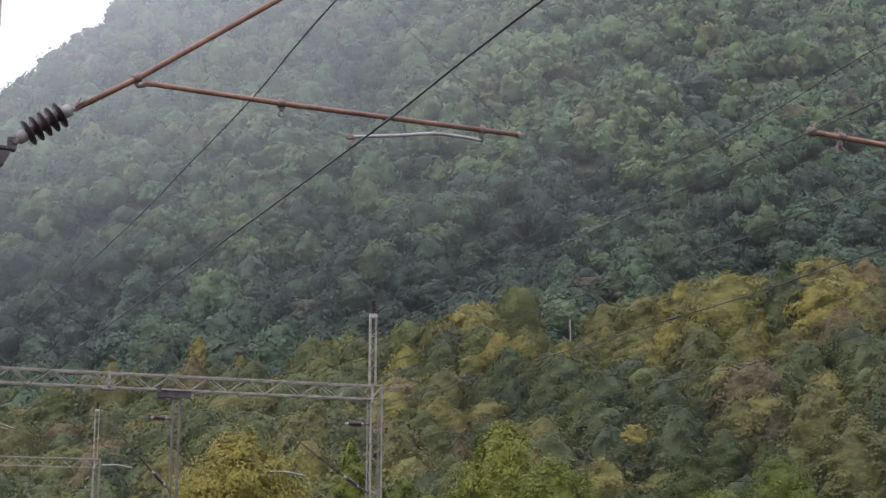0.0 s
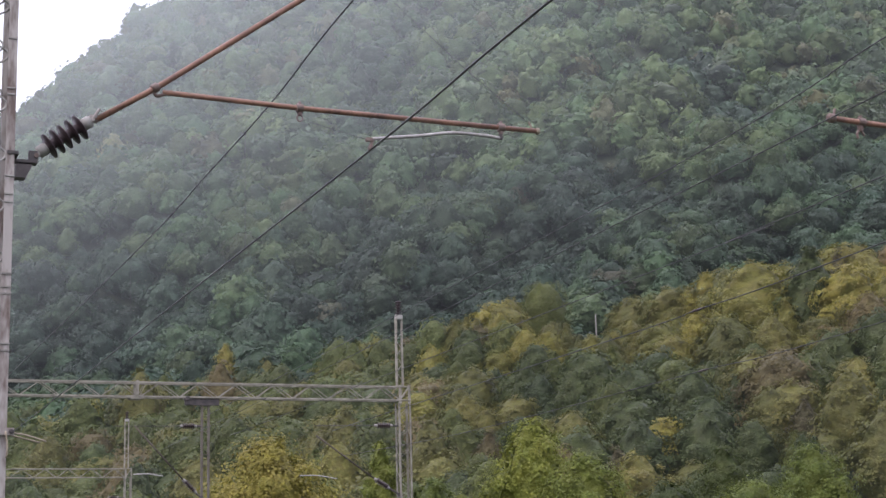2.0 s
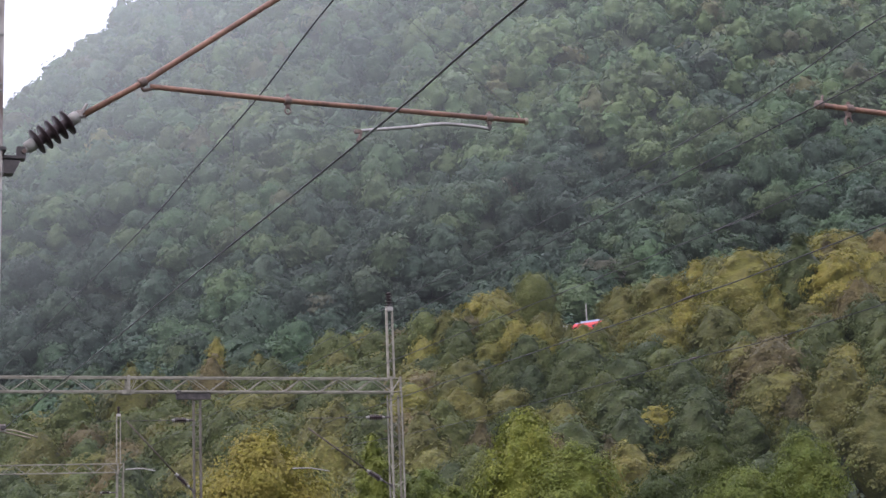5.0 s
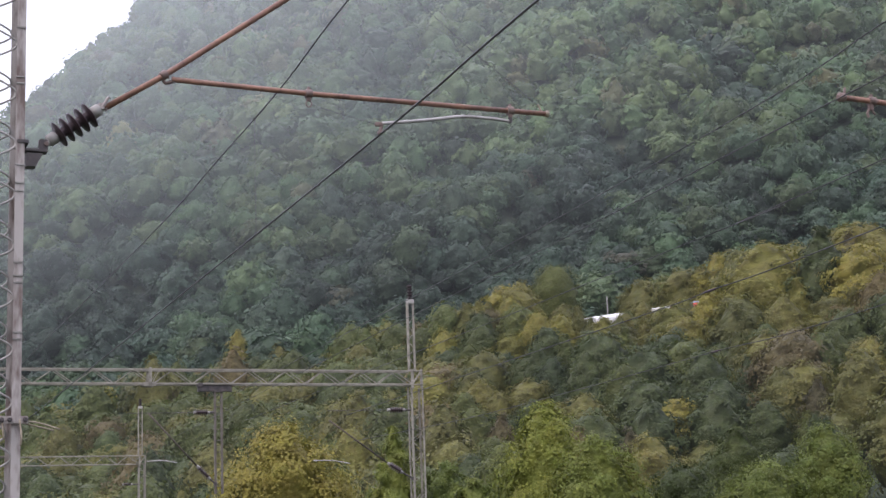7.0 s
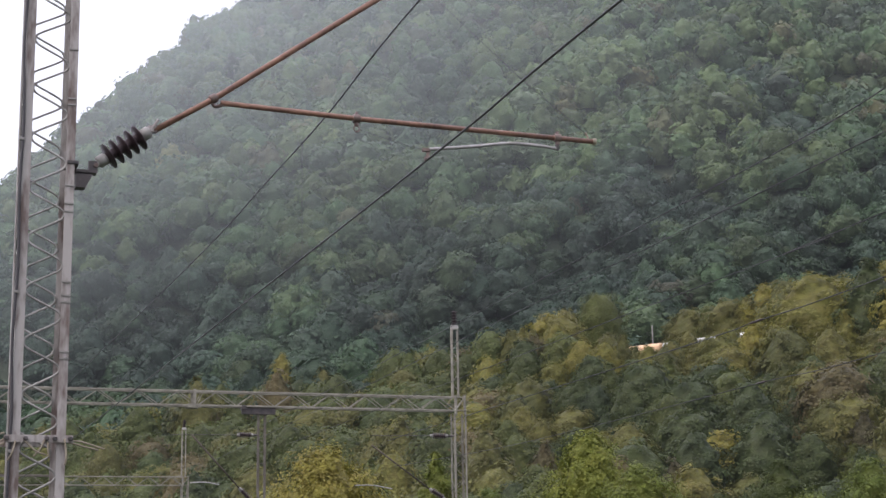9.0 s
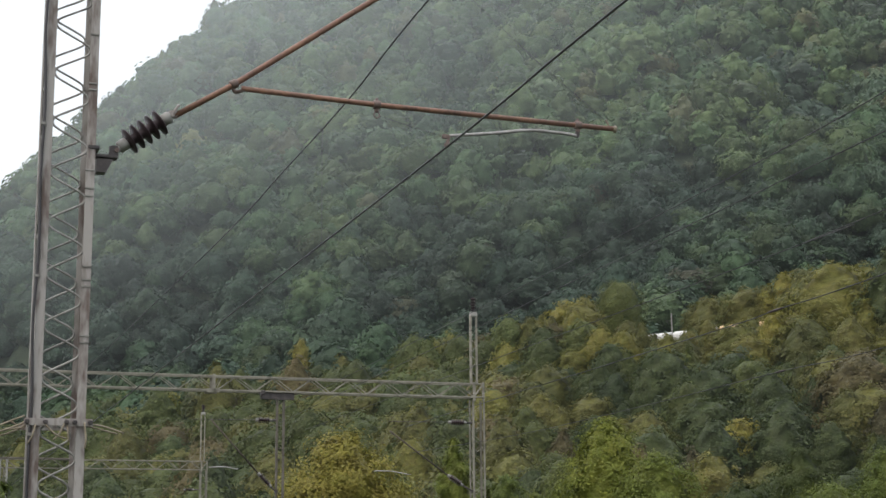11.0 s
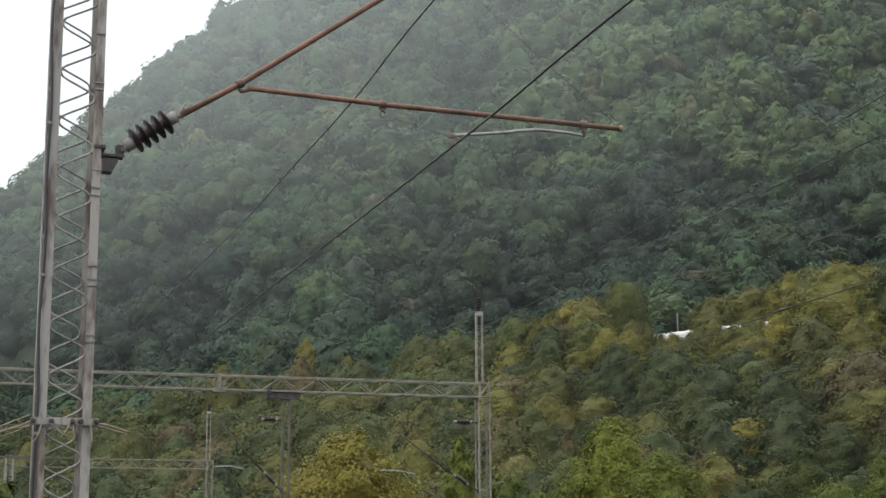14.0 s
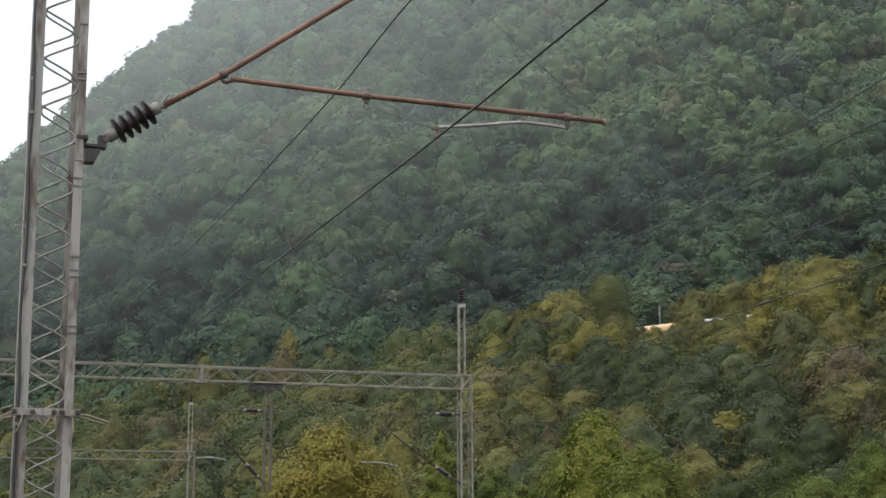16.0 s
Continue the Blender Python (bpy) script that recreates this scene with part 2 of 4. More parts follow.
def leafy_crown(rng, sprays, size, boughs=22, tall=1.5, outline="dome", droop=0.35, ragged=0.5, rows=9, cols=12, core=0.75):
    """A crown about 1 in radius that stands on z = 0: boughs set round an inner mass, each a cushion of drooping sprays.
    Gives vertices, faces flat and face sizes."""
    reach = OUTLINES[outline]
    # the leafy mass inside, drawn out towards each bough
    h = (np.arange(boughs) + rng.uniform(0.1, 0.9, boughs)) / boughs
    h = 0.05 + 0.93 * h ** 0.9
    turn = np.arange(boughs) * 2.4 + rng.uniform(-0.5, 0.5, boughs)
    out = reach(h)
    pad = rng.uniform(0.26, 0.46, boughs) * (0.45 + 0.55 * out)
    at = np.clip(out - pad * rng.uniform(0.5, 1.0, boughs), 0.02, 1.2)
    side = np.stack((np.cos(turn), np.sin(turn), 0 * turn), 1)
    c = side * at[:, None] + np.stack((0 * h, 0 * h, h * tall), 1)
    hs, turns = np.linspace(0.02, 0.97, rows), np.arange(cols) * (2 * np.pi / cols)
    ring = []
    for hh in hs:
        q = np.stack((np.cos(turns + hh * 3), np.sin(turns + hh * 3), 0 * turns), 1)
        rr = reach(hh) * core
        lump = np.max(np.exp(-(((q * rr)[:, None, :] + np.array((0, 0, hh * tall)) - c[None]) ** 2).sum(2) / (0.6 * pad[None] ** 2)), axis=1)
        ring.append(q * (rr * (0.8 + 0.38 * lump) * rng.uniform(0.95, 1.05, cols) + 0.02)[:, None] + np.array((0, 0, hh * tall)))
    v = np.concatenate(ring + [np.array(((0, 0, 0.98 * tall),))])
    f = []
    for i in range(rows - 1):
        for k in range(cols):
            a, b = i * cols + k, i * cols + (k + 1) % cols
            f += [(a, b, b + cols), (a, b + cols, a + cols)]
    last = (rows - 1) * cols
    f += [(k + last, (k + 1) % cols + last, last + cols) for k in range(cols)]
    f = np.array(f)
    k = rng.choice(boughs, sprays, p=pad ** 1.8 / (pad ** 1.8).sum())
    d = rng.normal(0, 1, (sprays, 3)) + side[k] * 0.8 + np.array((0, 0, 0.8))
    d /= np.linalg.norm(d, axis=1)[:, None]
    far = pad[k] * (rng.uniform(0.75, 1.0, sprays) + ragged * rng.uniform(0, 1, sprays) ** 6)
    p = c[k] + d * far[:, None] * np.array((1.05, 1.05, 0.8))
    p[:, 2] = np.maximum(p[:, 2], 0.02)
    whole = p * np.array((1, 1, 1 / tall)) - np.array((0, 0, 0.35))
    nrm = d * 0.55 + 0.75 * whole / (np.linalg.norm(whole, axis=1)[:, None] + 1e-6) + np.array((0, 0, 0.15)) + rng.normal(0, 0.3, (sprays, 3))
    nrm /= np.linalg.norm(nrm, axis=1)[:, None]
    lead = d * 0.6 + side[k] * 0.7 + rng.normal(0, 0.55, (sprays, 3)) - np.array((0, 0, droop))
    lead -= nrm * (lead * nrm).sum(1)[:, None]
    lead /= np.linalg.norm(lead, axis=1)[:, None] + 1e-9
    wide = np.cross(nrm, lead)
    sz = size * rng.uniform(0.6, 1.45, sprays)[:, None]
    lead, wide = lead * sz, wide * sz * rng.uniform(0.6, 1.0, sprays)[:, None]
    lv = np.stack((p - lead * 0.7 - wide, p - lead * 0.5 + wide, p + lead * 0.9 + wide * rng.uniform(-0.3, 0.3, sprays)[:, None]), 1).reshape(-1, 3)
    return np.concatenate((v, lv)), np.concatenate((f.ravel(), np.arange(len(lv)) + len(v))), np.full(len(f) + sprays, 3)


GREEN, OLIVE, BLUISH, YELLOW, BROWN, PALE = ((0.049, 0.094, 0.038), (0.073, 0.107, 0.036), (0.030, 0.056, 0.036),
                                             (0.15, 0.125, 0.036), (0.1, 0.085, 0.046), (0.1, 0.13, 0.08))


def forest(name, spots, tints, radii, protos, label):
    """Many trees as one mesh: each a turned and scaled copy of one of the prototypes (vertices, faces flat, sizes)."""
    vs, fs, ss, cs, base = [], [], [], [], 0
    rng = np.random.default_rng(5)
    for (x, y, z), col, r in zip(spots, tints, radii):
        v, f, s = protos[rng.integers(len(protos))]
        a = rng.uniform(0, 6.28)
        ca, sa = np.cos(a) * r * rng.uniform(0.85, 1.15), np.sin(a) * r
        vs.append(np.stack((v[:, 0] * ca - v[:, 1] * sa + x, v[:, 0] * sa + v[:, 1] * ca + y, v[:, 2] * r * rng.uniform(0.9, 1.25) + z), 1))
        fs.append(f + base)
        ss.append(s)
        cs.append(np.tile((*col, 1.0), (len(v), 1)))
        base += len(v)
    me = from_arrays(name, np.concatenate(vs), np.concatenate(fs), np.concatenate(ss), LEAF, np.concatenate(cs))
    ob = new(name, me)
    return tagged(ob, label, "woods", kind="stuff")


LEAF = leafy("woodland_leaves")
grow = np.random.default_rng(11)


def sow(rng, x0, x1, y0, y1, step, keep):
    nxs, nys = int((x1 - x0) / step), int((y1 - y0) / step)
    x = x0 + (np.arange(nxs)[None, :] + 0.5 * (np.arange(nys)[:, None] % 2) + rng.uniform(0.1, 0.9, (nys, nxs))) * step
    y = y0 + (np.arange(nys)[:, None] + rng.uniform(0.1, 0.9, (nys, nxs))) * step
    x, y = x.ravel(), y.ravel()
    ok = keep(x, y)
    return x[ok], y[ok]


def pick_tints(rng, x, y, weights):
    """A colour for each tree: kinds grow in patches, neighbours differ a little, and shade of gullies and hollows is
    painted in.
    """
    base = np.array((GREEN, OLIVE, BLUISH, YELLOW, BROWN, PALE))
    patch = 0.5 + 0.5 * np.sin(x * 0.05 + 2 * np.sin(y * 0.021)) * np.sin(y * 0.033 + 1.1 * np.sin(x * 0.027))
    w = np.array(weights)[None, :] * np.stack((1 + 0 * x, 0.35 + 1.3 * patch, 1.7 - 1.4 * patch, 0.3 + patch, 0.5 + patch, 1 + 0 * x), 1)
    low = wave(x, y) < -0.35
    w[:, 2] *= np.interp(y, (430, 530, 620, 700), (2.0, 1.9, 1.2, 0.7)) * np.where(low, 3.0, 0.8)  # darker tints low on the face, and for shade in the gullies
    # hollows get darker leaves and knolls paler ones: shade put into the colour
    here = tone_and_relief(x, y)
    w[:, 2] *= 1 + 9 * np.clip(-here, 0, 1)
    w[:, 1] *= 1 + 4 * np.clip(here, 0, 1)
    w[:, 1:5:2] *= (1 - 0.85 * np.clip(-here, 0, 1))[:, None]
    w[:, 5] *= 1 + 14 * np.exp(-(((x - 105) / 24) ** 2 + ((y - 572) / 20) ** 2))                     # a stand of pale grey-green trees
    w /= w.sum(1)[:, None]
    i = (rng.uniform(0, 1, len(x))[:, None] > np.cumsum(w, 1)).sum(1)
    mean = (w[:, :, None] * base[None]).sum(1)
    # tint also falls low on the face; hollows are darkened again for shade
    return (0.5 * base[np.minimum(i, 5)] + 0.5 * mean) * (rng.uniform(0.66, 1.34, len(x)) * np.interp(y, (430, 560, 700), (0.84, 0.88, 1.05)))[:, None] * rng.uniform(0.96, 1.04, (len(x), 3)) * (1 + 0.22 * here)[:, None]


def in_view(x, y):
    return (x / y > -0.33) & (x / y < 0.41) & (height(x, y) < 0.43 * y) & (height(x, y) + 15 > (0.108 + 0.2 * np.clip(x / y, -0.1, 0.3)) * y)


# the mountain's near face
x, y = sow(grow, -240, 270, 385, 640, 8.6, lambda x, y: in_view(x, y) & ((np.abs((x - P0[0]) * DOWN[0] + (y - P0[1]) * DOWN[1]) > 9) | (x < -132)))
FORMS = (("dome", 1.05), ("egg", 1.4), ("dome", 1.2), ("egg", 1.25), ("flame", 1.6), ("dome", 1.1), ("egg", 1.5), ("dome", 1.3), ("dome", 1.0), ("egg", 1.35))
protos_mid = [leafy_crown(grow, 680, 0.08, 20, t, o, 0.1, 0.5, 8, 10) for o, t in FORMS]
z = height(x, y)
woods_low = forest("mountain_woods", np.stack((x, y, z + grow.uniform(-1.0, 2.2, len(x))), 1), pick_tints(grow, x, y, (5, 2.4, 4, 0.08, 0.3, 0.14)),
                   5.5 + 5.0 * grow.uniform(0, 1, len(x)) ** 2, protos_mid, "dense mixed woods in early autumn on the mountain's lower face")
# its upper face, up to the skyline
x, y = sow(grow, -420, 420, 640, 1330, 10.4, lambda x, y: in_view(x, y))
protos_far = [leafy_crown(grow, 180, 0.125, 15, t, o, 0.1, 0.35, 6, 8) for o, t in FORMS[:7]]
z = height(x, y)
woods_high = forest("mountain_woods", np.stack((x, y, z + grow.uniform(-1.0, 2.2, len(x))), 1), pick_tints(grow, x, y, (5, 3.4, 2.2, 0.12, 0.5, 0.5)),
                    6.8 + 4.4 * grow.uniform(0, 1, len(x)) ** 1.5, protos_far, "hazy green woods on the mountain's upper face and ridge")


# ---- haze as added see-through pale sheets that lie along the mountain's face ----
def haze_sheet_material(name, share, y0, y1):
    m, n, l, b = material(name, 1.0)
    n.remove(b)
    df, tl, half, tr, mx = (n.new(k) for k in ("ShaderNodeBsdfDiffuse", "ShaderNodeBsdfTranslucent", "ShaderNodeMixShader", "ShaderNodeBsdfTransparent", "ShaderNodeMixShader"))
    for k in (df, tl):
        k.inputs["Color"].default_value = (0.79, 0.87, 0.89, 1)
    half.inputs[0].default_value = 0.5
    # sheet more opaque with the height on the face and towards its left end, and a little uneven
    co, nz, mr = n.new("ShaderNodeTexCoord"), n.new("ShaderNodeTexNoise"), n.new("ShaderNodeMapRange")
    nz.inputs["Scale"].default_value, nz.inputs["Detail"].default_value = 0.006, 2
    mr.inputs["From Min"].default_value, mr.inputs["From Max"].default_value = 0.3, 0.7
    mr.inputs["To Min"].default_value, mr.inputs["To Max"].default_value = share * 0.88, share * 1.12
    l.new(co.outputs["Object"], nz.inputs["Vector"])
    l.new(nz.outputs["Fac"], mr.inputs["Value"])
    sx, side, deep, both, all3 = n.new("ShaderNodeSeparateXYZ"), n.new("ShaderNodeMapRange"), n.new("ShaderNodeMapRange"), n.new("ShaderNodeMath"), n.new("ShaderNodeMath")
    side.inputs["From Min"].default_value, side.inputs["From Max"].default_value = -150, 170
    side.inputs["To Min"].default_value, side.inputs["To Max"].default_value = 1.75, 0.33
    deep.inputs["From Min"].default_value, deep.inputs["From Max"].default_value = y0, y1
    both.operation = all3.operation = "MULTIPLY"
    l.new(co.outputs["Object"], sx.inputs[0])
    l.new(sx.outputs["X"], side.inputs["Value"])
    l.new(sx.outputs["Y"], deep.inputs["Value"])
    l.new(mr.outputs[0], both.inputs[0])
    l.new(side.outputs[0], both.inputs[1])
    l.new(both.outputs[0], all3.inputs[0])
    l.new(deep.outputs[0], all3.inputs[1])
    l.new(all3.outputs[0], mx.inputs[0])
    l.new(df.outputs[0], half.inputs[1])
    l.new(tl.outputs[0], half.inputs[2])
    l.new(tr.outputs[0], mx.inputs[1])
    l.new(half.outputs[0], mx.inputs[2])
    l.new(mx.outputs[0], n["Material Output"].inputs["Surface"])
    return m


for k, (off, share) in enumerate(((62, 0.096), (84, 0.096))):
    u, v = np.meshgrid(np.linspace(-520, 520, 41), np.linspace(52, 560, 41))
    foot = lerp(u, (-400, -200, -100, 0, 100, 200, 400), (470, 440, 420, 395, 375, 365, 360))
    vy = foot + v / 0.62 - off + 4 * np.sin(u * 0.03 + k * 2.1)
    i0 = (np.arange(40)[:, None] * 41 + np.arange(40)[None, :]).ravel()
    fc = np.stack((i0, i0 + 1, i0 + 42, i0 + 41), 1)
    haze_sheet = new("mist", from_arrays("mist", np.stack((u.ravel(), vy.ravel(), v.ravel()), 1), fc.ravel(), np.full(len(fc), 4), haze_sheet_material("thin_haze_sheet", share, 405, 840), smooth=True))
    tagged(haze_sheet, "see-through pale sheet added as haze before the wooded mountain", "mist", kind="structure")

# one more added sheet: its faint haze lifts the dark tones behind it
u, v = np.meshgrid(np.linspace(-150, 150, 13), np.linspace(0, 110, 7))
i0 = (np.arange(6)[:, None] * 13 + np.arange(12)[None, :]).ravel()
haze_sheet = new("mist", from_arrays("mist", np.stack((u.ravel(), (165 + 6 * np.sin(u * 0.05)).ravel(), v.ravel()), 1), np.stack((i0, i0 + 1, i0 + 14, i0 + 13), 1).ravel(), np.full(72, 4),
                               haze_sheet_material("faint_haze_sheet", 0.012, 0, 100), smooth=True))
tagged(haze_sheet, "faint pale sheet added as haze before the wooded slope", "mist", kind="structure")

# ---- building helpers ----
def part(name, bm, mat, parent=None, label="", smooth=False):
    """Links a bmesh as one mesh object under a thing or a part."""
    me = bpy.data.meshes.new(name)
    bm.normal_update()
    bm.to_mesh(me)
    bm.free()
    me.materials.append(mat)
    if smooth:
        me.polygons.foreach_set("use_smooth", np.ones(len(me.polygons), bool))
    ob = new(name, me)
    ob.parent = parent
    return tagged(ob, label)


def frame_of(a, b):
    a, b = Vector(a), Vector(b)
    return Matrix.Translation((a + b) / 2) @ (b - a).to_track_quat("Z", "Y").to_matrix().to_4x4(), (b - a).length


def bar(bm, a, b, w, d, bevel=0.0):
    """A rectangular bar from a to b."""
    m, ln = frame_of(a, b)
    g = bmesh.ops.create_cube(bm, size=1, matrix=m @ Matrix.Diagonal((w, d, ln, 1)))
    if bevel:
        es = list({e for v in g["verts"] for e in v.link_edges})
        bmesh.ops.bevel(bm, geom=es, offset=bevel, segments=1, affect="EDGES")


def block(bm, centre, size, bevel=0.0):
    g = bmesh.ops.create_cube(bm, size=1, matrix=Matrix.Translation(centre) @ Matrix.Diagonal((*size, 1)))
    if bevel:
        es = list({e for v in g["verts"] for e in v.link_edges})
        bmesh.ops.bevel(bm, geom=es, offset=bevel, segments=2, affect="EDGES")


def rod(bm, points, r, sides=8, r2=None):
    """A round bar swept through the points, with closed ends."""
    pts = [Vector(p) for p in points]
    rings, up = [], None
    for i, p in enumerate(pts):
        d = (pts[min(i + 1, len(pts) - 1)] - pts[max(i - 1, 0)]).normalized()
        if up is None:
            up = d.orthogonal().normalized()
        side = d.cross(up).normalized()
        up = side.cross(d).normalized()
        rr = r if r2 is None else r + (r2 - r) * i / (len(pts) - 1)
        rings.append([bm.verts.new(p + (side * math.cos(k * math.tau / sides) + up * math.sin(k * math.tau / sides)) * rr) for k in range(sides)])
    for u, v in zip(rings, rings[1:]):
        for k in range(sides):
            bm.faces.new((u[k], u[(k + 1) % sides], v[(k + 1) % sides], v[k]))
    bm.faces.new(rings[0][::-1])
    bm.faces.new(rings[-1])


def curved(points, n=8):
    """More points along the way, rounded (Catmull-Rom)."""
    p = [Vector(q) for q in points]
    p = [p[0] * 2 - p[1]] + p + [p[-1] * 2 - p[-2]]
    out = []
    for i in range(1, len(p) - 2):
        for k in range(n):
            t = k / n
            out.append(0.5 * ((2 * p[i]) + (p[i + 1] - p[i - 1]) * t + (2 * p[i - 1] - 5 * p[i] + 4 * p[i + 1] - p[i + 2]) * t * t
                              + (3 * p[i] - p[i - 1] - 3 * p[i + 1] + p[i + 2]) * t**3))
    return out + [p[-2]]


def lathe(bm, a, b, profile, sides=20):
    """A turned body from a to b: profile is (share of the length, radius)."""
    m, ln = frame_of(a, b)
    rings = []
    for s, r in profile:
        rings.append([bm.verts.new(m @ Vector((r * math.cos(k * math.tau / sides), r * math.sin(k * math.tau / sides), (s - 0.5) * ln))) for k in range(sides)])
    for u, v in zip(rings, rings[1:]):
        for k in range(sides):
            bm.faces.new((u[k], u[(k + 1) % sides], v[(k + 1) % sides], v[k]))
    bm.faces.new(rings[0][::-1])
    bm.faces.new(rings[-1])


def angle_iron(bm, x, y, z0, z1, w, t, sx, sy, top=None):
    """An upright L-section whose corner is at x, y and whose flanges run to sx and sy."""
    bar(bm, (x + sx * w / 2, y + sy * t / 2, z0), (x + sx * w / 2, y + sy * t / 2, z1), w, t)
    bar(bm, (x + sx * t / 2, y + sy * (t + w) / 2, z0), (x + sx * t / 2, y + sy * (t + w) / 2, z1), t, w - t)


def shed_profile(n, core_r, shed_r, s0=0.0, s1=1.0):
    prof = [(s0, core_r)]
    for i in range(n):
        c = s0 + (s1 - s0) * (i + 0.5) / n
        h = (s1 - s0) / n
        prof += [(c - 0.22 * h, core_r), (c - 0.08 * h, shed_r * 0.8), (c - 0.02 * h, shed_r * 0.98), (c + 0.05 * h, shed_r), (c + 0.1 * h, shed_r * 0.96), (c + 0.08 * h, shed_r * 0.6), (c + 0.2 * h, core_r * 1.1)]
    return prof + [(s1, core_r)]


def insulator(parent, a, b, n=5, core_r=0.055, shed_r=0.115, cap_r=0.06):
    """A porcelain insulator in parts: the turned body and two metal caps."""
    a, b = Vector(a), Vector(b)
    d = b - a
    bm = bmesh.new()
    lathe(bm, a + d * 0.14, a + d * 0.86, shed_profile(n, core_r, shed_r))
    body = part("insulator", bm, PORCELAIN, parent, "brown ribbed porcelain insulator", True)
    for u, v in ((0.0, 0.17), (0.83, 1.0)):
        bm = bmesh.new()
        lathe(bm, a + d * u, a + d * v, ((0, cap_r * 0.7), (0.1, cap_r), (0.85, cap_r * 1.05), (1, cap_r * 0.8)), 14)
        part("cap", bm, GALV, body, "grey metal end cap", True)
    return body


ACROSS = 19.4  # the cross-track direction, degrees from x

# ---- the near mast with its cantilever ----
mast = new("catenary_mast")
mast.matrix_basis = pose(0.11, 12.48, -0.35, 0, 0, ACROSS)
tagged(mast, "weathered grey steel lattice mast beside the railway track", "mast")
MZ = 0.35  # the rails lie this much above the mast's foot
ML, MR, HALF, TOP = -3.288, -2.9, 0.2, 8.3 + MZ
for x, sx in ((ML, 1), (MR, -1)):
    for y, sy in ((-HALF, 1), (HALF, -1)):
        bm = bmesh.new()
        angle_iron(bm, x, y, 0, TOP, 0.066, 0.008, sx, sy)
        part("leg", bm, GALV_RUSTY, mast)


def zigzag(bm, p, q, z0, z1, step, r, flip, off):
    """A round bar bent to and fro between two legs, with rounded turns."""
    pts, z, k = [], z0, flip
    while z < z1:
        a, b = (p, q) if k % 2 else (q, p)
        for f, s in ((-0.3, 0.2), (-0.11, 0.02), (0.11, 0.02), (0.3, 0.2)):
            pts.append((a[0] + (b[0] - a[0]) * s + off[0], a[1] + (b[1] - a[1]) * s + off[1], z + f * step))
        z += step
        k += 1
    rod(bm, curved(pts, 3), r, 6)


for name, p, q, off, flip in (("lacing", (ML + 0.066, -HALF), (MR - 0.066, -HALF), (0, 0.016), 0), ("lacing", (ML + 0.066, HALF), (MR - 0.066, HALF), (0, -0.016), 1),
                              ("lacing", (ML, -HALF + 0.03), (ML, HALF - 0.03), (0.016, 0), 1), ("lacing", (MR, -HALF + 0.03), (MR, HALF - 0.03), (-0.016, 0), 0)):
    bm = bmesh.new()
    zigzag(bm, p, q, 0.329, TOP - 0.1, 0.194, 0.0085, flip, off)
    part(name, bm, GALV, mast, smooth=True)
bm = bmesh.new()
block(bm, ((ML + MR) / 2, 0, 0.1), (0.75, 0.75, 0.5), 0.03)
part("footing", bm, CONCRETE, mast, "grey concrete footing")
# tie bands on the right leg
for z in (5.93, 5.54, 5.49, 4.86, 4.72, 4.66, 4.12, 4.02, 3.97, 3.6, 3.55):
    bm = bmesh.new()
    block(bm, (MR - 0.033, -HALF - 0.002, z + MZ), (0.072, 0.012, 0.012), 0.002)
    part("band", bm, GALV, mast, "pale metal tie band")
# black cable clipped to the left leg
bm = bmesh.new()
rod(bm, [(ML - 0.006 - 0.007 * math.sin(i * 0.9) - 0.004 * math.sin(i * 0.37), -HALF - 0.008, 0.4 + i * 0.16) for i in range(50)], 0.011, 8)
part("cable", bm, CABLE, mast, "black cable clipped to the leg", True)
for i in range(7):
    bm = bmesh.new()
    block(bm, (ML - 0.004, -HALF - 0.008, 0.9 + i * 1.16), (0.04, 0.034, 0.024), 0.004)
    part("clip", bm, GALV, mast)
# clamp ring with its hanging rods
ring = new("clamp_ring")
ring.parent = mast
RZ = 2.94 + MZ
for y in (-HALF - 0.02, HALF + 0.02):
    bm = bmesh.new()
    block(bm, ((ML + MR) / 2, y, RZ + 0.02), (MR - ML + 0.1, 0.012, 0.055), 0.003)
    part("clamp_plate", bm, GALV_RUSTY, ring)
for x in (ML - 0.03, ML + 0.1, ML + 0.25, MR - 0.08, MR + 0.03):
    bm = bmesh.new()
    rod(bm, [(x, -HALF - 0.06, RZ + 0.02), (x, -HALF - 0.005, RZ + 0.02)], 0.013, 6)
    block(bm, (x, -HALF - 0.035, RZ + 0.02), (0.034, 0.02, 0.03), 0.005)
    part("bolt", bm, DARK_STEEL, ring)
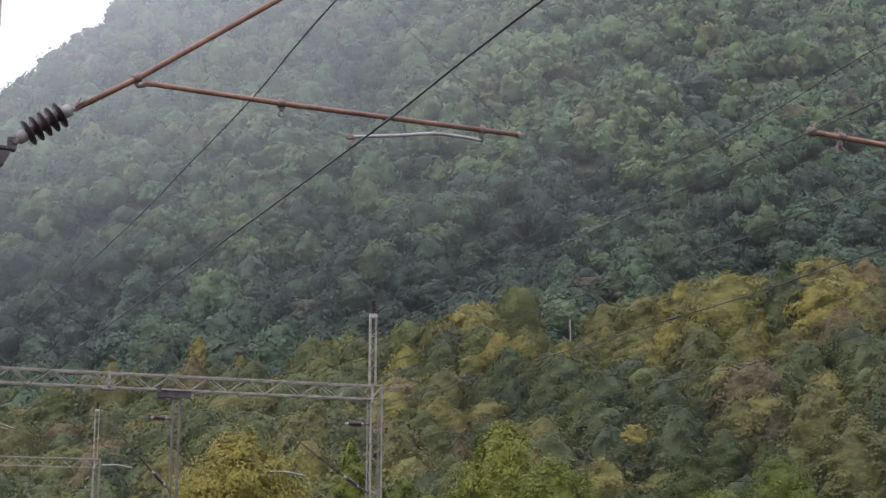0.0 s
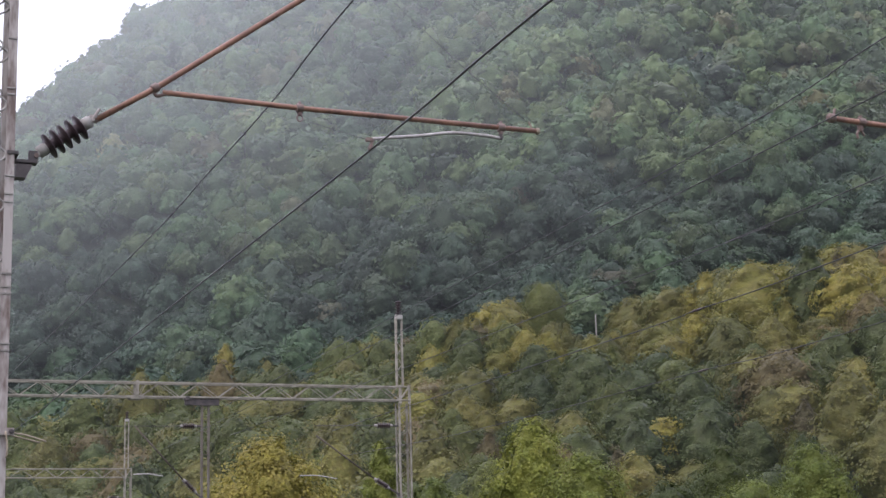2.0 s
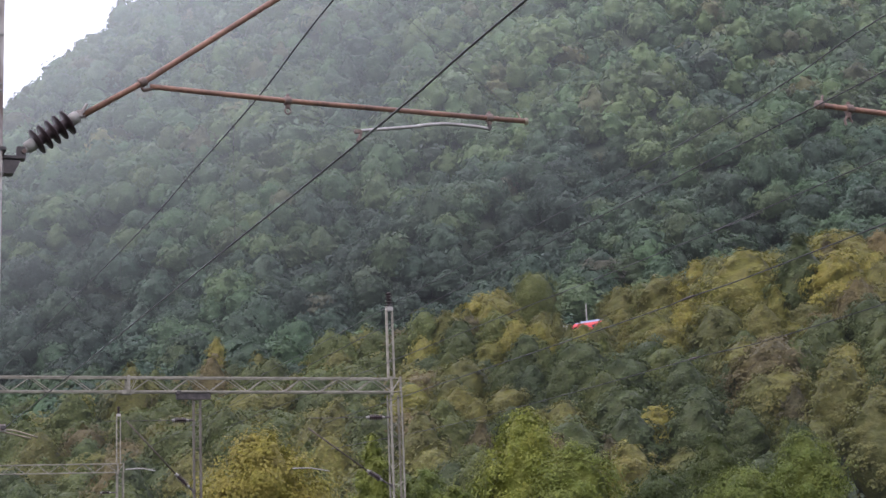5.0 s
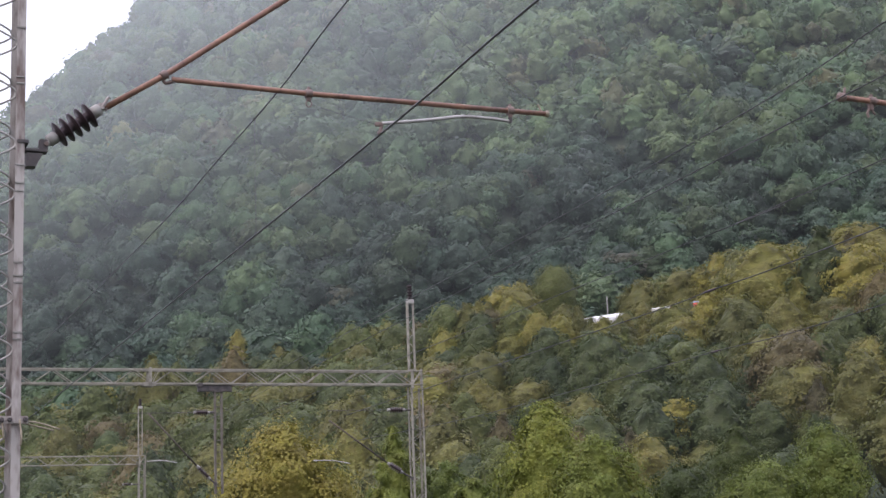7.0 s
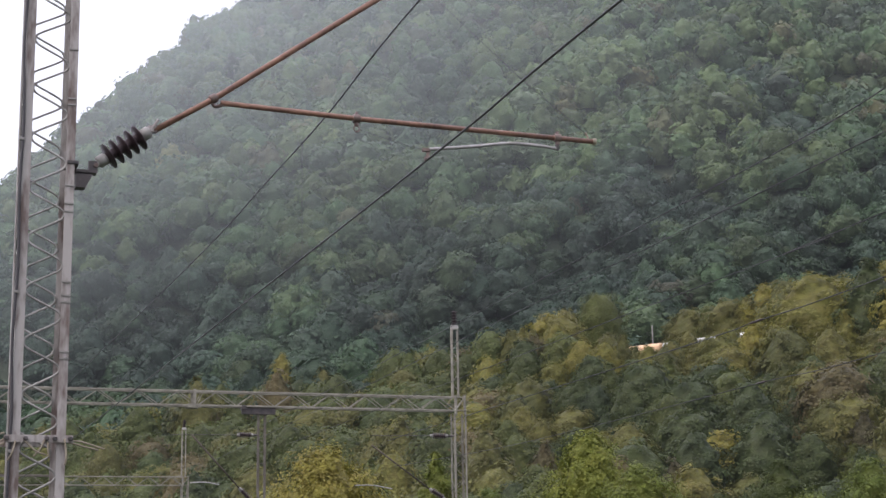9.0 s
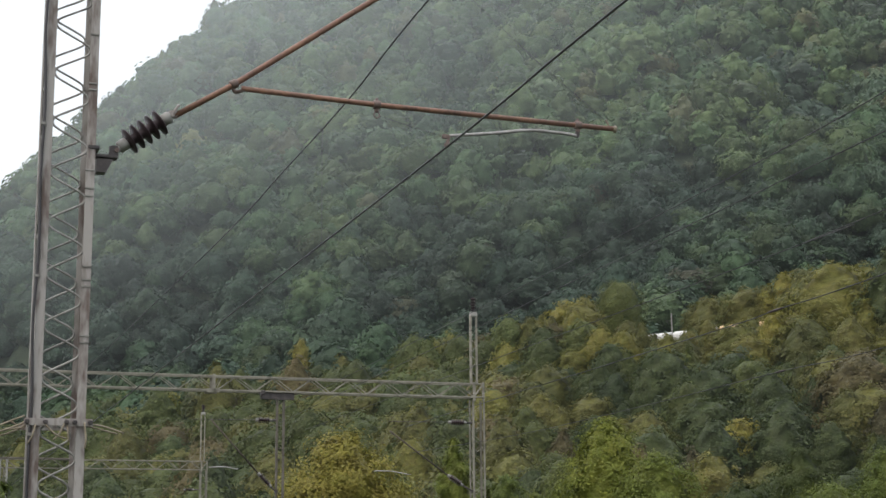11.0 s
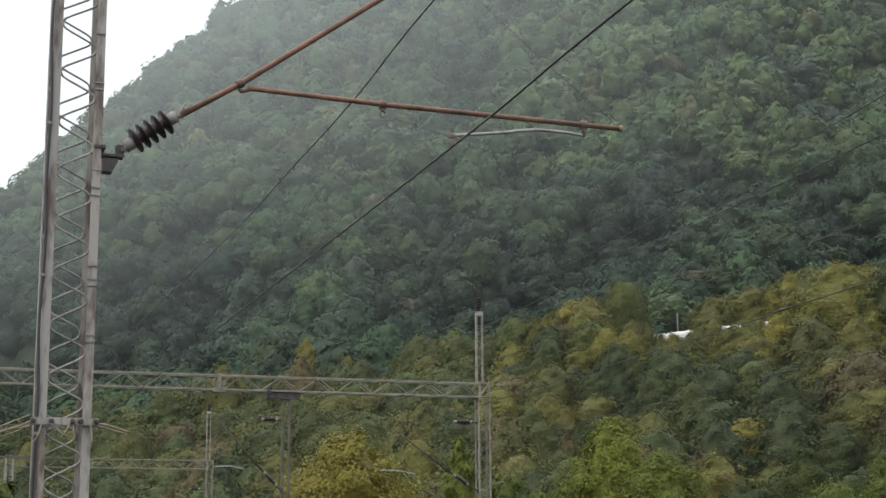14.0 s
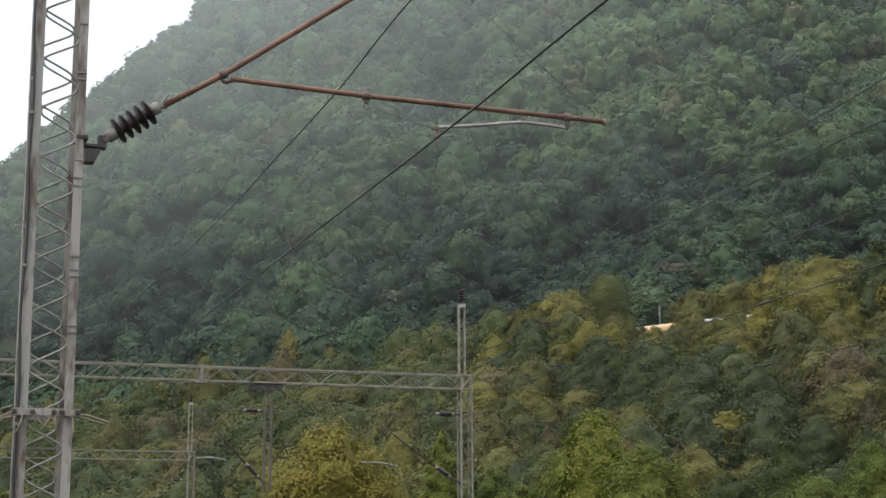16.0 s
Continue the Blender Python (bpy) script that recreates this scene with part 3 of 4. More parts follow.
for pts in (((ML + 0.03, -HALF - 0.05, RZ), (ML + 0.01, -HALF - 0.07, RZ - 0.08), (ML - 0.02, -HALF - 0.05, RZ - 0.14)),
            ((ML + 0.24, -HALF - 0.03, RZ + 0.02), (ML + 0.2, -HALF - 0.06, RZ - 0.06), (ML + 0.16, -HALF - 0.05, RZ - 0.11)),
            ((ML + 0.1, -HALF - 0.04, RZ), (ML + 0.17, -HALF - 0.06, RZ - 0.07), (ML + 0.25, -HALF - 0.05, RZ - 0.1)),
            ((MR - 0.13, -HALF - 0.03, RZ), (MR - 0.13, -HALF - 0.06, RZ - 0.06), (MR - 0.12, -HALF - 0.05, RZ - 0.12)),
            ((MR - 0.01, -HALF - 0.03, RZ + 0.02), (MR + 0.0, -HALF - 0.06, RZ - 0.1), (MR - 0.005, -HALF - 0.05, RZ - 0.17)),
            ((MR + 0.02, -HALF, RZ + 0.01), (MR + 0.12, -HALF, RZ), (MR + 0.28, -HALF, RZ - 0.05)),
            ((MR + 0.02, -HALF + 0.03, RZ), (MR + 0.14, -HALF + 0.03, RZ - 0.03), (MR + 0.24, -HALF + 0.03, RZ - 0.055)),
            ((ML - 0.02, 0, RZ + 0.04), (ML - 0.1, 0, RZ + 0.0), (ML - 0.3, 0, RZ - 0.07), (ML - 0.6, 0, RZ - 0.18)),
            ((ML - 0.02, 0.05, RZ + 0.02), (ML - 0.1, 0.05, RZ - 0.03), (ML - 0.32, 0.05, RZ - 0.11), (ML - 0.6, 0.05, RZ - 0.2)),
            ((ML - 0.02, 0.03, RZ), (ML - 0.14, 0.03, RZ - 0.02), (ML - 0.3, 0.03, RZ - 0.05), (ML - 0.6, 0.03, RZ - 0.1)),
            ((ML - 0.02, 0.1, RZ + 0.09), (ML - 0.12, 0.1, RZ + 0.05), (ML - 0.3, 0.1, RZ - 0.03), (ML - 0.5, 0.1, RZ - 0.13)),
            ((ML - 0.12, 0.1, RZ + 0.05), (ML - 0.08, 0.1, RZ + 0.02), (ML - 0.05, 0.1, RZ - 0.02))):
    bm = bmesh.new()
    rod(bm, curved(pts, 4), 0.0065, 8)
    part("prong", bm, OLD_ROD, ring, smooth=True)

# cantilever: bracket, insulator, rising tube, registration tube and steady arm
canti = new("cantilever")
canti.matrix_basis = pose(0.11, 12.48, 0, 0, 0, ACROSS)
tagged(canti, "rust-red tubular cantilever with a brown ribbed insulator on the mast", "cantilever", group="cantilevers over the tracks")


def mast_bracket(parent, x, z):
    bm = bmesh.new()
    block(bm, (x - 0.02, -0.1, z + 0.02), (0.085, 0.22, 0.028), 0.004)
    block(bm, (x + 0.085, -0.02, z - 0.005), (0.19, 0.1, 0.024), 0.004)
    block(bm, (x + 0.15, -0.02, z + 0.045), (0.07, 0.05, 0.085), 0.006)
    br = part("bracket", bm, DARK_STEEL, parent, "dark steel bracket bolted to the mast")
    bm = bmesh.new()
    v = [bm.verts.new((x + a, y, z + b)) for y in (-0.07, 0.04) for a, b in ((0.02, -0.03), (0.145, -0.03), (0.095, -0.135), (0.02, -0.135))]
    bm.faces.new(v[:4])
    bm.faces.new(v[4:][::-1])
    for k in range(4):
        bm.faces.new((v[k], v[k + 4], v[(k + 1) % 4 + 4], v[(k + 1) % 4]))
    part("gusset", bm, DARK_STEEL, br)
    bm = bmesh.new()
    rod(bm, [(x + 0.17, -0.06, z + 0.05), (x + 0.17, 0.04, z + 0.05)], 0.018, 8)
    part("pin", bm, CLAMP, br)


def build_cantilever(root):
    mast_bracket(root, -2.893, 5.02)
    bm = bmesh.new()
    rod(bm, [(-2.73, -0.02, 5.07), (-2.66, 0, 5.135)], 0.028, 10)
    part("clevis", bm, GALV, root, "grey fork end")
    insulator(root, (-2.705, 0, 5.1), (-2.31, 0, 5.39), 5, 0.04, 0.107, 0.048)
    bm = bmesh.new()
    block(bm, (-2.29, 0, 5.405), (0.08, 0.045, 0.06), 0.01)
    rod(bm, [(-2.31, -0.03, 5.38), (-2.25, -0.03, 5.48)], 0.012, 6)
    rod(bm, [(-2.3, -0.05, 5.39), (-2.3, 0.05, 5.39)], 0.016, 8)
    part("tube_fork", bm, GALV_RUSTY, root)
    bm = bmesh.new()
    rod(bm, [(-2.28, 0, 5.395), (-1.8, 0, 5.705), (-0.6, 0, 6.578), (-0.24, 0, 6.836)], 0.0245, 14)
    part("rising_tube", bm, RUST_TUBE, root, "rust-red rising tube", True)
    bm = bmesh.new()
    lathe(bm, (-1.835, 0, 5.685), (-1.785, 0, 5.718), ((0, 0.032), (0.1, 0.038), (0.9, 0.038), (1, 0.032)), 14)
    rod(bm, curved([(-1.83, 0, 5.70), (-1.80, 0, 5.64), (-1.74, 0, 5.655), (-1.70, 0, 5.67)]), 0.015, 8)
    part("joint", bm, CLAMP, root, "rusty clamp joint", True)
    bm = bmesh.new()
    rod(bm, [(-1.75, 0, 5.672), (-0.6, 0, 5.64), (1.55, 0, 5.62)], 0.022, 14)
    reg = part("registration_tube", bm, RUST_TUBE, root, "rust-red registration tube", True)
    bm = bmesh.new()
    lathe(bm, (1.535, 0, 5.62), (1.57, 0, 5.62), ((0, 0.024), (0.3, 0.031), (0.8, 0.031), (1, 0.018)), 14)
    rod(bm, [(1.5, 0, 5.64), (1.47, 0, 5.7)], 0.009, 6)
    part("end_cap", bm, OLD_ROD, reg, "pale worn end fitting")
    for x, z in ((-0.615, 5.64), (1.2, 5.625)):
        bm = bmesh.new()
        lathe(bm, (x - 0.03, 0, z), (x + 0.03, 0, z), ((0, 0.03), (0.05, 0.037), (0.95, 0.037), (1, 0.03)), 14)
        block(bm, (x, 0, z + 0.042), (0.022, 0.03, 0.03), 0.004)
        block(bm, (x, 0, z - 0.045), (0.035, 0.03, 0.04), 0.005)
        cl = part("clamp", bm, CLAMP, reg, "rusty pipe clamp")
        if x < 0:
            bm = bmesh.new()
            rod(bm, [(x + 0.024 * math.sin(a), 0, z - 0.085 + 0.026 * math.cos(a)) for a in np.linspace(0, 6.2, 13)], 0.006, 6)
            part("eye", bm, CLAMP, cl)
        else:
            bm = bmesh.new()
            block(bm, (x - 0.005, 0, z - 0.085), (0.03, 0.03, 0.05), 0.004)
            part("hinge", bm, DARK_STEEL, cl)
    bm = bmesh.new()
    rod(bm, curved([(1.19, 0, 5.528), (1.05, 0, 5.54), (0.75, 0, 5.54), (0.44, 0, 5.49), (0.2, 0, 5.455), (0.02, 0, 5.43)]), 0.0145, 10)
    arm = part("steady_arm", bm, ALU, root, "pale aluminium steady arm", True)
    bm = bmesh.new()
    block(bm, (-0.01, 0, 5.42), (0.07, 0.03, 0.035), 0.006)
    rod(bm, [(0.02, 0, 5.42), (0.0, 0, 5.37)], 0.013, 8)
    block(bm, (0, 0, 5.352), (0.035, 0.07, 0.035), 0.006)
    part("contact_clamp", bm, CLAMP, arm)
    bm = bmesh.new()
    rod(bm, [(-0.6, 0, 5.55), (-0.3, 0, 5.475), (-0.03, 0, 5.42)], 0.0026, 6)
    part("stay_wire", bm, WIRE, root)
    bm = bmesh.new()
    rod(bm, [(1.47, 0, 5.69), (0.85, 0, 6.148), (0.06, 0, 6.8)], 0.0026, 6)
    part("stay_wire", bm, WIRE, root)
    bm = bmesh.new()
    rod(bm, [(-0.26, 0, 6.8), (-0.1, 0, 6.83), (0.06, 0, 6.83), (0.03, 0, 6.78)], 0.02, 8)
    part("saddle", bm, CLAMP, root)
    bm = bmesh.new()
    rod(bm, [(-2.86, 0, 6.83), (-0.2, 0, 6.83)], 0.022, 10)
    part("top_tie", bm, RUST_TUBE, root)


build_cantilever(canti)

# the next track's registration tube, its mast beyond the picture's edge
canti_b = new("cantilever")
canti_b.matrix_basis = pose(4.1, 12.69, 0, 0, 0, ACROSS)
tagged(canti_b, "rust-red registration tube with a free end over the next track", "cantilever", group="cantilevers over the tracks")
bm = bmesh.new()
rod(bm, [(0.0, 0, 5.62), (0.8, 0, 5.588), (2.9, 0, 5.50)], 0.024, 14)
reg_b = part("registration_tube", bm, RUST_TUBE, canti_b, "rust-red registration tube", True)
bm = bmesh.new()
lathe(bm, (-0.05, 0, 5.622), (0.03, 0, 5.619), ((0, 0.02), (0.2, 0.04), (0.7, 0.042), (1, 0.032)), 14)
rod(bm, [(0.02, 0, 5.64), (0.035, 0, 5.71)], 0.011, 6)
part("end_cap", bm, CLAMP, reg_b, "pale worn end fitting")
bm = bmesh.new()
lathe(bm, (0.27, 0, 5.61), (0.34, 0, 5.607), ((0, 0.03), (0.05, 0.039), (0.95, 0.039), (1, 0.03)), 14)
block(bm, (0.3, 0, 5.655), (0.025, 0.03, 0.03), 0.004)
block(bm, (0.29, 0, 5.555), (0.045, 0.04, 0.06), 0.006)
rod(bm, [(0.27, 0, 5.53), (0.25, 0, 5.50), (0.26, 0, 5.46)], 0.012, 6)
rod(bm, [(0.3, 0, 5.53), (0.33, 0, 5.49)], 0.01, 6)
part("clamp", bm, CLAMP, reg_b, "rusty pipe clamp")
bm = bmesh.new()
rod(bm, [(2.45, 0, 6.0), (2.9, 0, 5.5), (3.4, 0, 5.1)], 0.029, 12)
part("rising_tube", bm, RUST_TUBE, canti_b, "", True)
insulator(canti_b, (3.4, 0, 5.1), (3.75, 0, 4.85), 5, 0.05, 0.118, 0.057)
mast_b = copy_thing(mast, pose(4.1, 12.69, -0.35, 0, 0, ACROSS) @ pose(7.1, 0, 0))
tagged(mast_b, "weathered grey steel lattice mast of the next track", "mast")


# ---- overhead wires ----
def wire(name, points, r, label, n=10, mat=None, sides=6):
    ob = new(name)
    tagged(ob, label, "wire", group="overhead wires")
    bm = bmesh.new()
    rod(bm, curved(points, n), r, sides)
    part("strand", bm, mat or WIRE, ob, smooth=True)
    return ob


W_CONTACT = wire("contact_wire", [(4.1, 0.4, 5.4), (1.2, 9.12, 5.37), (0.11, 12.48, 5.335), (-3.16, 22.45, 5.35), (-8.75, 39.6, 5.38), (-15.2, 59.0, 5.35), (-32.4, 111.6, 5.35)], 0.0095,
                 "dark grooved copper contact wire over the track")
W_CARRIER = wire("messenger_wire", [(2.6, 4.9, 6.75), (0.11, 12.48, 6.8), (-0.88, 15.51, 6.67), (-1.81, 18.32, 6.63), (-3.41, 23.19, 6.62), (-9.15, 40.66, 6.94), (-15.2, 59.0, 7.3), (-32.4, 111.6, 7.3)], 0.0082,
                 "dark stranded messenger wire above the contact wire")
for px, py, za, zb in ((-1.24, 16.6, 6.64, 5.35), (-3.5, 23.5, 6.62, 5.36), (-6.3, 32.0, 6.75, 5.37)):
    bm = bmesh.new()
    rod(bm, [(px, py, za), (px, py, zb)], 0.0028, 6)
    block(bm, (px, py, za), (0.02, 0.04, 0.03))
    block(bm, (px, py, zb), (0.02, 0.04, 0.03))
    part("dropper", bm, WIRE, W_CARRIER, "thin vertical dropper")
wire("messenger_wire", [(5.9, 6.1, 6.25), (4.53, 11.96, 6.2), (3.01, 18.4, 6.18), (-5.0, 50, 6.6)], 0.006, "dark wire over a neighbouring track")
wire("contact_wire", [(5.4, 6.6, 5.5), (4.17, 11.07, 5.45), (2.83, 15.84, 5.44), (-6.5, 50, 5.5)], 0.0056, "thin grey wire over the next track")
wire("feeder_wire", [(7.5, 10.8, 6.1), (4.96, 19.67, 6.0), (4.51, 21.28, 6.0), (-4.5, 54, 6.3)], 0.0068, "dark wire over a farther track")
for pts, lab, at in (([(9.4, 11.5, 6.2), (6.6, 22.47, 6.0), (5.75, 25.8, 6.0), (4.84, 29.38, 6.0), (-1.0, 52, 6.2)], "dark wire with a small insulator over a farther track", (5.75, 25.8, 6.0)),
                     ([(12.0, 19.5, 6.3), (8.98, 30.91, 6.0), (7.81, 34.82, 6.0), (5.9, 42.47, 6.0), (2.88, 53.0, 6.0), (-1.0, 67, 6.3)], "dark wire with a splice over another track", (7.81, 34.82, 6.0))):
    w = wire("feeder_wire", pts, 0.0105, lab)
    bm = bmesh.new()
    d = (Vector(pts[3]) - Vector(pts[1])).normalized()
    lathe(bm, Vector(at) - d * 0.28, Vector(at) + d * 0.28, ((0, 0.012), (0.2, 0.018), (0.5, 0.024), (0.8, 0.018), (1, 0.012)), 10)
    part("splice", bm, PORCELAIN, w, "dark splice on the wire", True)


# ---- the portals over the yard ----
def lacing_bars(root, bars, mat, name="lacing_bar"):
    """Each diagonal a part of its own: ends and section."""
    for a, b, w, d in bars:
        bm = bmesh.new()
        bar(bm, a, b, w, d)
        part(name, bm, mat, root)


def lattice_post(root, x0, x1, y0, y1, z0, z1, w, step, mat):
    for x, sx in ((x0, 1), (x1, -1)):
        for y, sy in ((y0, 1), (y1, -1)):
            bm = bmesh.new()
            angle_iron(bm, x, y, z0, z1, w, 0.012, sx, sy)
            part("leg", bm, mat, root)
    n = int((z1 - z0 - 0.1) / step)
    for k in range(n):
        z = z0 + 0.1 + k * step
        f = (k % 2) * 2 - 1
        xm, ym, hx, hy = (x0 + x1) / 2, (y0 + y1) / 2, (x1 - x0) / 2 - 0.03, (y1 - y0) / 2 - 0.03
        lacing_bars(root, [((xm - f * hx, y, z), (xm + f * hx, y, z + step), 0.042, 0.01) for y in (y0 + 0.008, y1 - 0.008)], mat)
        lacing_bars(root, [((x, ym - f * hy, z), (x, ym + f * hy, z + step), 0.006, 0.035) for x in (x0 + 0.008, x1 - 0.008)], mat)


def post_head(root, x0, x1, y, z0, z1, tip):
    """The slender twin bars above the beam with a standing insulator."""
    for x, w in ((x0, 0.09), (x1, 0.07)):
        bm = bmesh.new()
        bar(bm, (x, y, z0), (x, y, z1), w, 0.1, 0.006)
        part("head_bar", bm, PORTAL_STEEL, root)
    for k in range(int((z1 - z0 - 0.6) / 0.34)):
        z = z0 + 0.3 + k * 0.34
        lacing_bars(root, [((x0 if k % 2 else x1, y + 0.03, z), (x1 if k % 2 else x0, y + 0.03, z + 0.34), 0.03, 0.01)], GALV_RUSTY)
    bm = bmesh.new()
    block(bm, ((x0 + x1) / 2, y, z1 + 0.07), (x1 - x0 + 0.06, 0.2, 0.2), 0.03)
    part("head_cap", bm, CONCRETE, root, "pale cap plate")
    bm = bmesh.new()
    lathe(bm, ((x0 + x1) / 2, y, z1 + 0.16), ((x0 + x1) / 2, y, tip), shed_profile(5, 0.07, 0.155), 16)
    part("insulator", bm, PORCELAIN, root, "dark standing insulator", True)


def truss_beam(root, xa, xb, y0, y1, zb, zt, panel, plates, mat):
    """A box girder: four chords, diagonals before, behind and below."""
    for y in (y0, y1):
        for z, h in ((zt, 0.085), (zb, 0.095)):
            bm = bmesh.new()
            bar(bm, (xa, y, z), (xb, y, z), h, 0.07, 0.006)
            part("chord", bm, mat, root)
    for i in range(int((xb - xa) / panel)):
        x = xb - (i + 1) * panel
        a, b, u, v = (zb, zt, y0, y1) if i % 2 else (zt, zb, y1, y0)
        lacing_bars(root, [((x, y, a), (x + panel, y, b), 0.032, 0.032) for y in (y0, y1)], mat)
        lacing_bars(root, [((x, u, zt), (x + panel, v, zt), 0.03, 0.03), ((x, v, zb), (x + panel, u, zb), 0.03, 0.03)], mat, "cross_bar")
    for x in plates:
        bm = bmesh.new()
        for y in (y0 - 0.045, y1 + 0.045):
            block(bm, (x, y, (zb + zt) / 2), (0.12, 0.02, zt - zb + 0.16))
            block(bm, (x - 0.02, y, zb - 0.02), (0.5, 0.02, 0.16))
            bar(bm, (x + 0.35, y, zt), (x + 0.08, y, zb), 0.05, 0.02)
        part("joint_plate", bm, mat, root)


def strut_arm(root, tip, ins_a, ins_b, foot, y, steady):
    """A raked cantilever tube with its insulator, seen far off, and the pale steady arm under it."""
    bm = bmesh.new()
    rod(bm, [(tip[0], y, tip[1]), (ins_a[0], y, ins_a[1])], 0.032, 10)
    part("rising_tube", bm, DARK_RUST, root, "dark raked tube", True)
    insulator(root, (ins_a[0], y, ins_a[1]), (ins_b[0], y, ins_b[1]), 6, 0.05, 0.135, 0.065)
    bm = bmesh.new()
    rod(bm, [(ins_b[0], y, ins_b[1]), (foot[0], y, foot[1])], 0.035, 8)
    block(bm, (foot[0], y, foot[1]), (0.12, 0.16, 0.14), 0.01)
    part("foot_bracket", bm, DARK_STEEL, root)
    if steady:
        bm = bmesh.new()
        a, b = steady
        rod(bm, curved([(a[0], y, a[1]), ((a[0] + b[0]) / 2, y, (a[1] + b[1]) / 2 + 0.06), (b[0], y, b[1])]), 0.02, 8)
        part("steady_arm", bm, ALU, root, "pale steady arm", True)


portal = new("catenary_portal")
portal.matrix_basis = pose(1.57, 64.9, -0.35, 0, 0, ACROSS)
tagged(portal, "grey steel lattice portal spanning the yard with drop post", "portal", group="portals over the yard")
lattice_post(portal, -0.02, 0.53, 0.0, 0.45, 0, 8.36 + 0.35, 0.075, 0.42, PORTAL_STEEL)
lattice_post(portal, -24.5, -24.0, 0.0, 0.45, 0, 8.36 + 0.35, 0.075, 0.42, PORTAL_STEEL)
truss_beam(portal, -24.5, 0.06, 0.0, 0.45, 8.46 + 0.35, 9.02 + 0.35, 0.78, (-11.0,), PORTAL_STEEL)
# corner frame
for a, b, w in (((0.05, 8.3), (0.05, 9.1), 0.12), ((0.45, 8.3), (0.45, 9.1), 0.1), ((0.0, 9.02), (0.5, 9.02), 0.1), ((0.0, 8.46), (0.5, 8.46), 0.12), ((0.05, 8.5), (0.43, 9.0), 0.1)):
    bm = bmesh.new()
    bar(bm, (a[0], -0.03, a[1] + 0.35), (b[0], -0.03, b[1] + 0.35), w, 0.05, 0.006)
    part("corner_bar", bm, PORTAL_STEEL, portal)
for x in (0.05, 0.45):
    for z in (8.36, 8.5, 8.62):
        for dx in (-0.035, 0.035):
            bm = bmesh.new()
            lathe(bm, (x + dx, -0.075, z + 0.35), (x + dx, -0.05, z + 0.35), ((0, 0.018), (1, 0.022)), 6)
            part("bolt", bm, CONCRETE, portal)
post_head(portal, 0.0, 0.26, 0.2, 9.02 + 0.35, 11.95 + 0.35, 12.72 + 0.35)
# drop post
drop = new("drop_post")
drop.parent = portal
bm = bmesh.new()
bar(bm, (-9.08, 0.1, 8.3 + 0.35), (-7.7, 0.1, 8.3 + 0.35), 0.14, 0.3, 0.01)
block(bm, (-9.0, 0.1, 8.42 + 0.35), (0.2, 0.3, 0.16), 0.01)
block(bm, (-8.25, 0.1, 8.18 + 0.35), (0.42, 0.3, 0.1), 0.01)
part("hanger", bm, DARK_STEEL, drop, "dark hanger beam")
for x in (-8.39, -8.12):
    bm = bmesh.new()
    bar(bm, (x, 0.1, 8.15 + 0.35), (x, 0.1, 4.1 + 0.35), 0.085, 0.1, 0.006)
    part("post_bar", bm, RUSTY_POST, drop)
lacing_bars(drop, [((-8.39, 0.1, 8.35 - k * 0.45), (-8.12, 0.1, 8.35 - k * 0.45), 0.05, 0.02) for k in range(9)], RUSTY_POST, "batten")
strut_arm(drop, (-11.06, 7.3 + 0.35), (-9.14, 5.22 + 0.35), (-8.6, 4.68 + 0.35), (-8.4, 4.5 + 0.35), 0.1, ((-11.1, 5.42 + 0.35), (-9.93, 5.35 + 0.35)))
strut_arm(portal, (-3.63, 6.98 + 0.35), (-1.13, 5.21 + 0.35), (-0.46, 4.79 + 0.35), (-0.02, 4.55 + 0.35), 0.1, ((-4.33, 5.35 + 0.35), (-2.75, 5.21 + 0.35)))
for root, x0, x1, xe, z in ((drop, -9.26, -8.6, -8.38, 7.32), (portal, -1.08, -0.28, 0.0, 7.4)):
    insulator(root, (x0, 0.1, z + 0.35), (x1, 0.1, z + 0.35), 6, 0.045, 0.125, 0.065)
    bm = bmesh.new()
    rod(bm, [(x1, 0.1, z + 0.35), (xe, 0.1, z + 0.35)], 0.045, 8)
    rod(bm, [(x0 - 2.6, 0.1, z - 0.02 + 0.35), (x0, 0.1, z + 0.35)], 0.012, 6)
    part("tie", bm, DARK_STEEL, root)

portal_b = new("catenary_portal")
portal_b.matrix_basis = pose(-17.95, 118.9, -0.35, 0, 0, ACROSS)
tagged(portal_b, "grey steel lattice portal farther down the yard", "portal", group="portals over the yard")
lattice_post(portal_b, -0.02, 0.53, 0.0, 0.45, 0, 8.8, 0.1, 0.5, PORTAL_STEEL)
lattice_post(portal_b, -14.9, -14.4, 0.0, 0.45, 0, 8.8, 0.1, 0.5, PORTAL_STEEL)
truss_beam(portal_b, -14.9, 0.06, 0.0, 0.45, 8.46 + 0.35, 9.1 + 0.35, 0.85, (), PORTAL_STEEL)
for a, b, w in (((0.05, 8.3), (0.05, 9.1), 0.13), ((0.48, 8.3), (0.48, 9.1), 0.11), ((0.0, 9.1), (0.53, 9.1), 0.1), ((0.0, 8.46), (0.53, 8.46), 0.12), ((0.05, 8.5), (0.46, 9.0), 0.1)):
    bm = bmesh.new()
    bar(bm, (a[0], -0.03, a[1] + 0.35), (b[0], -0.03, b[1] + 0.35), w, 0.05, 0.006)
    part("corner_bar", bm, PORTAL_STEEL, portal_b)
post_head(portal_b, 0.0, 0.28, 0.2, 9.1 + 0.35, 12.7 + 0.35, 13.43 + 0.35)
insulator(portal_b, (-1.25, 0.1, 7.3), (-0.45, 0.1, 7.3), 6, 0.045, 0.125, 0.065)
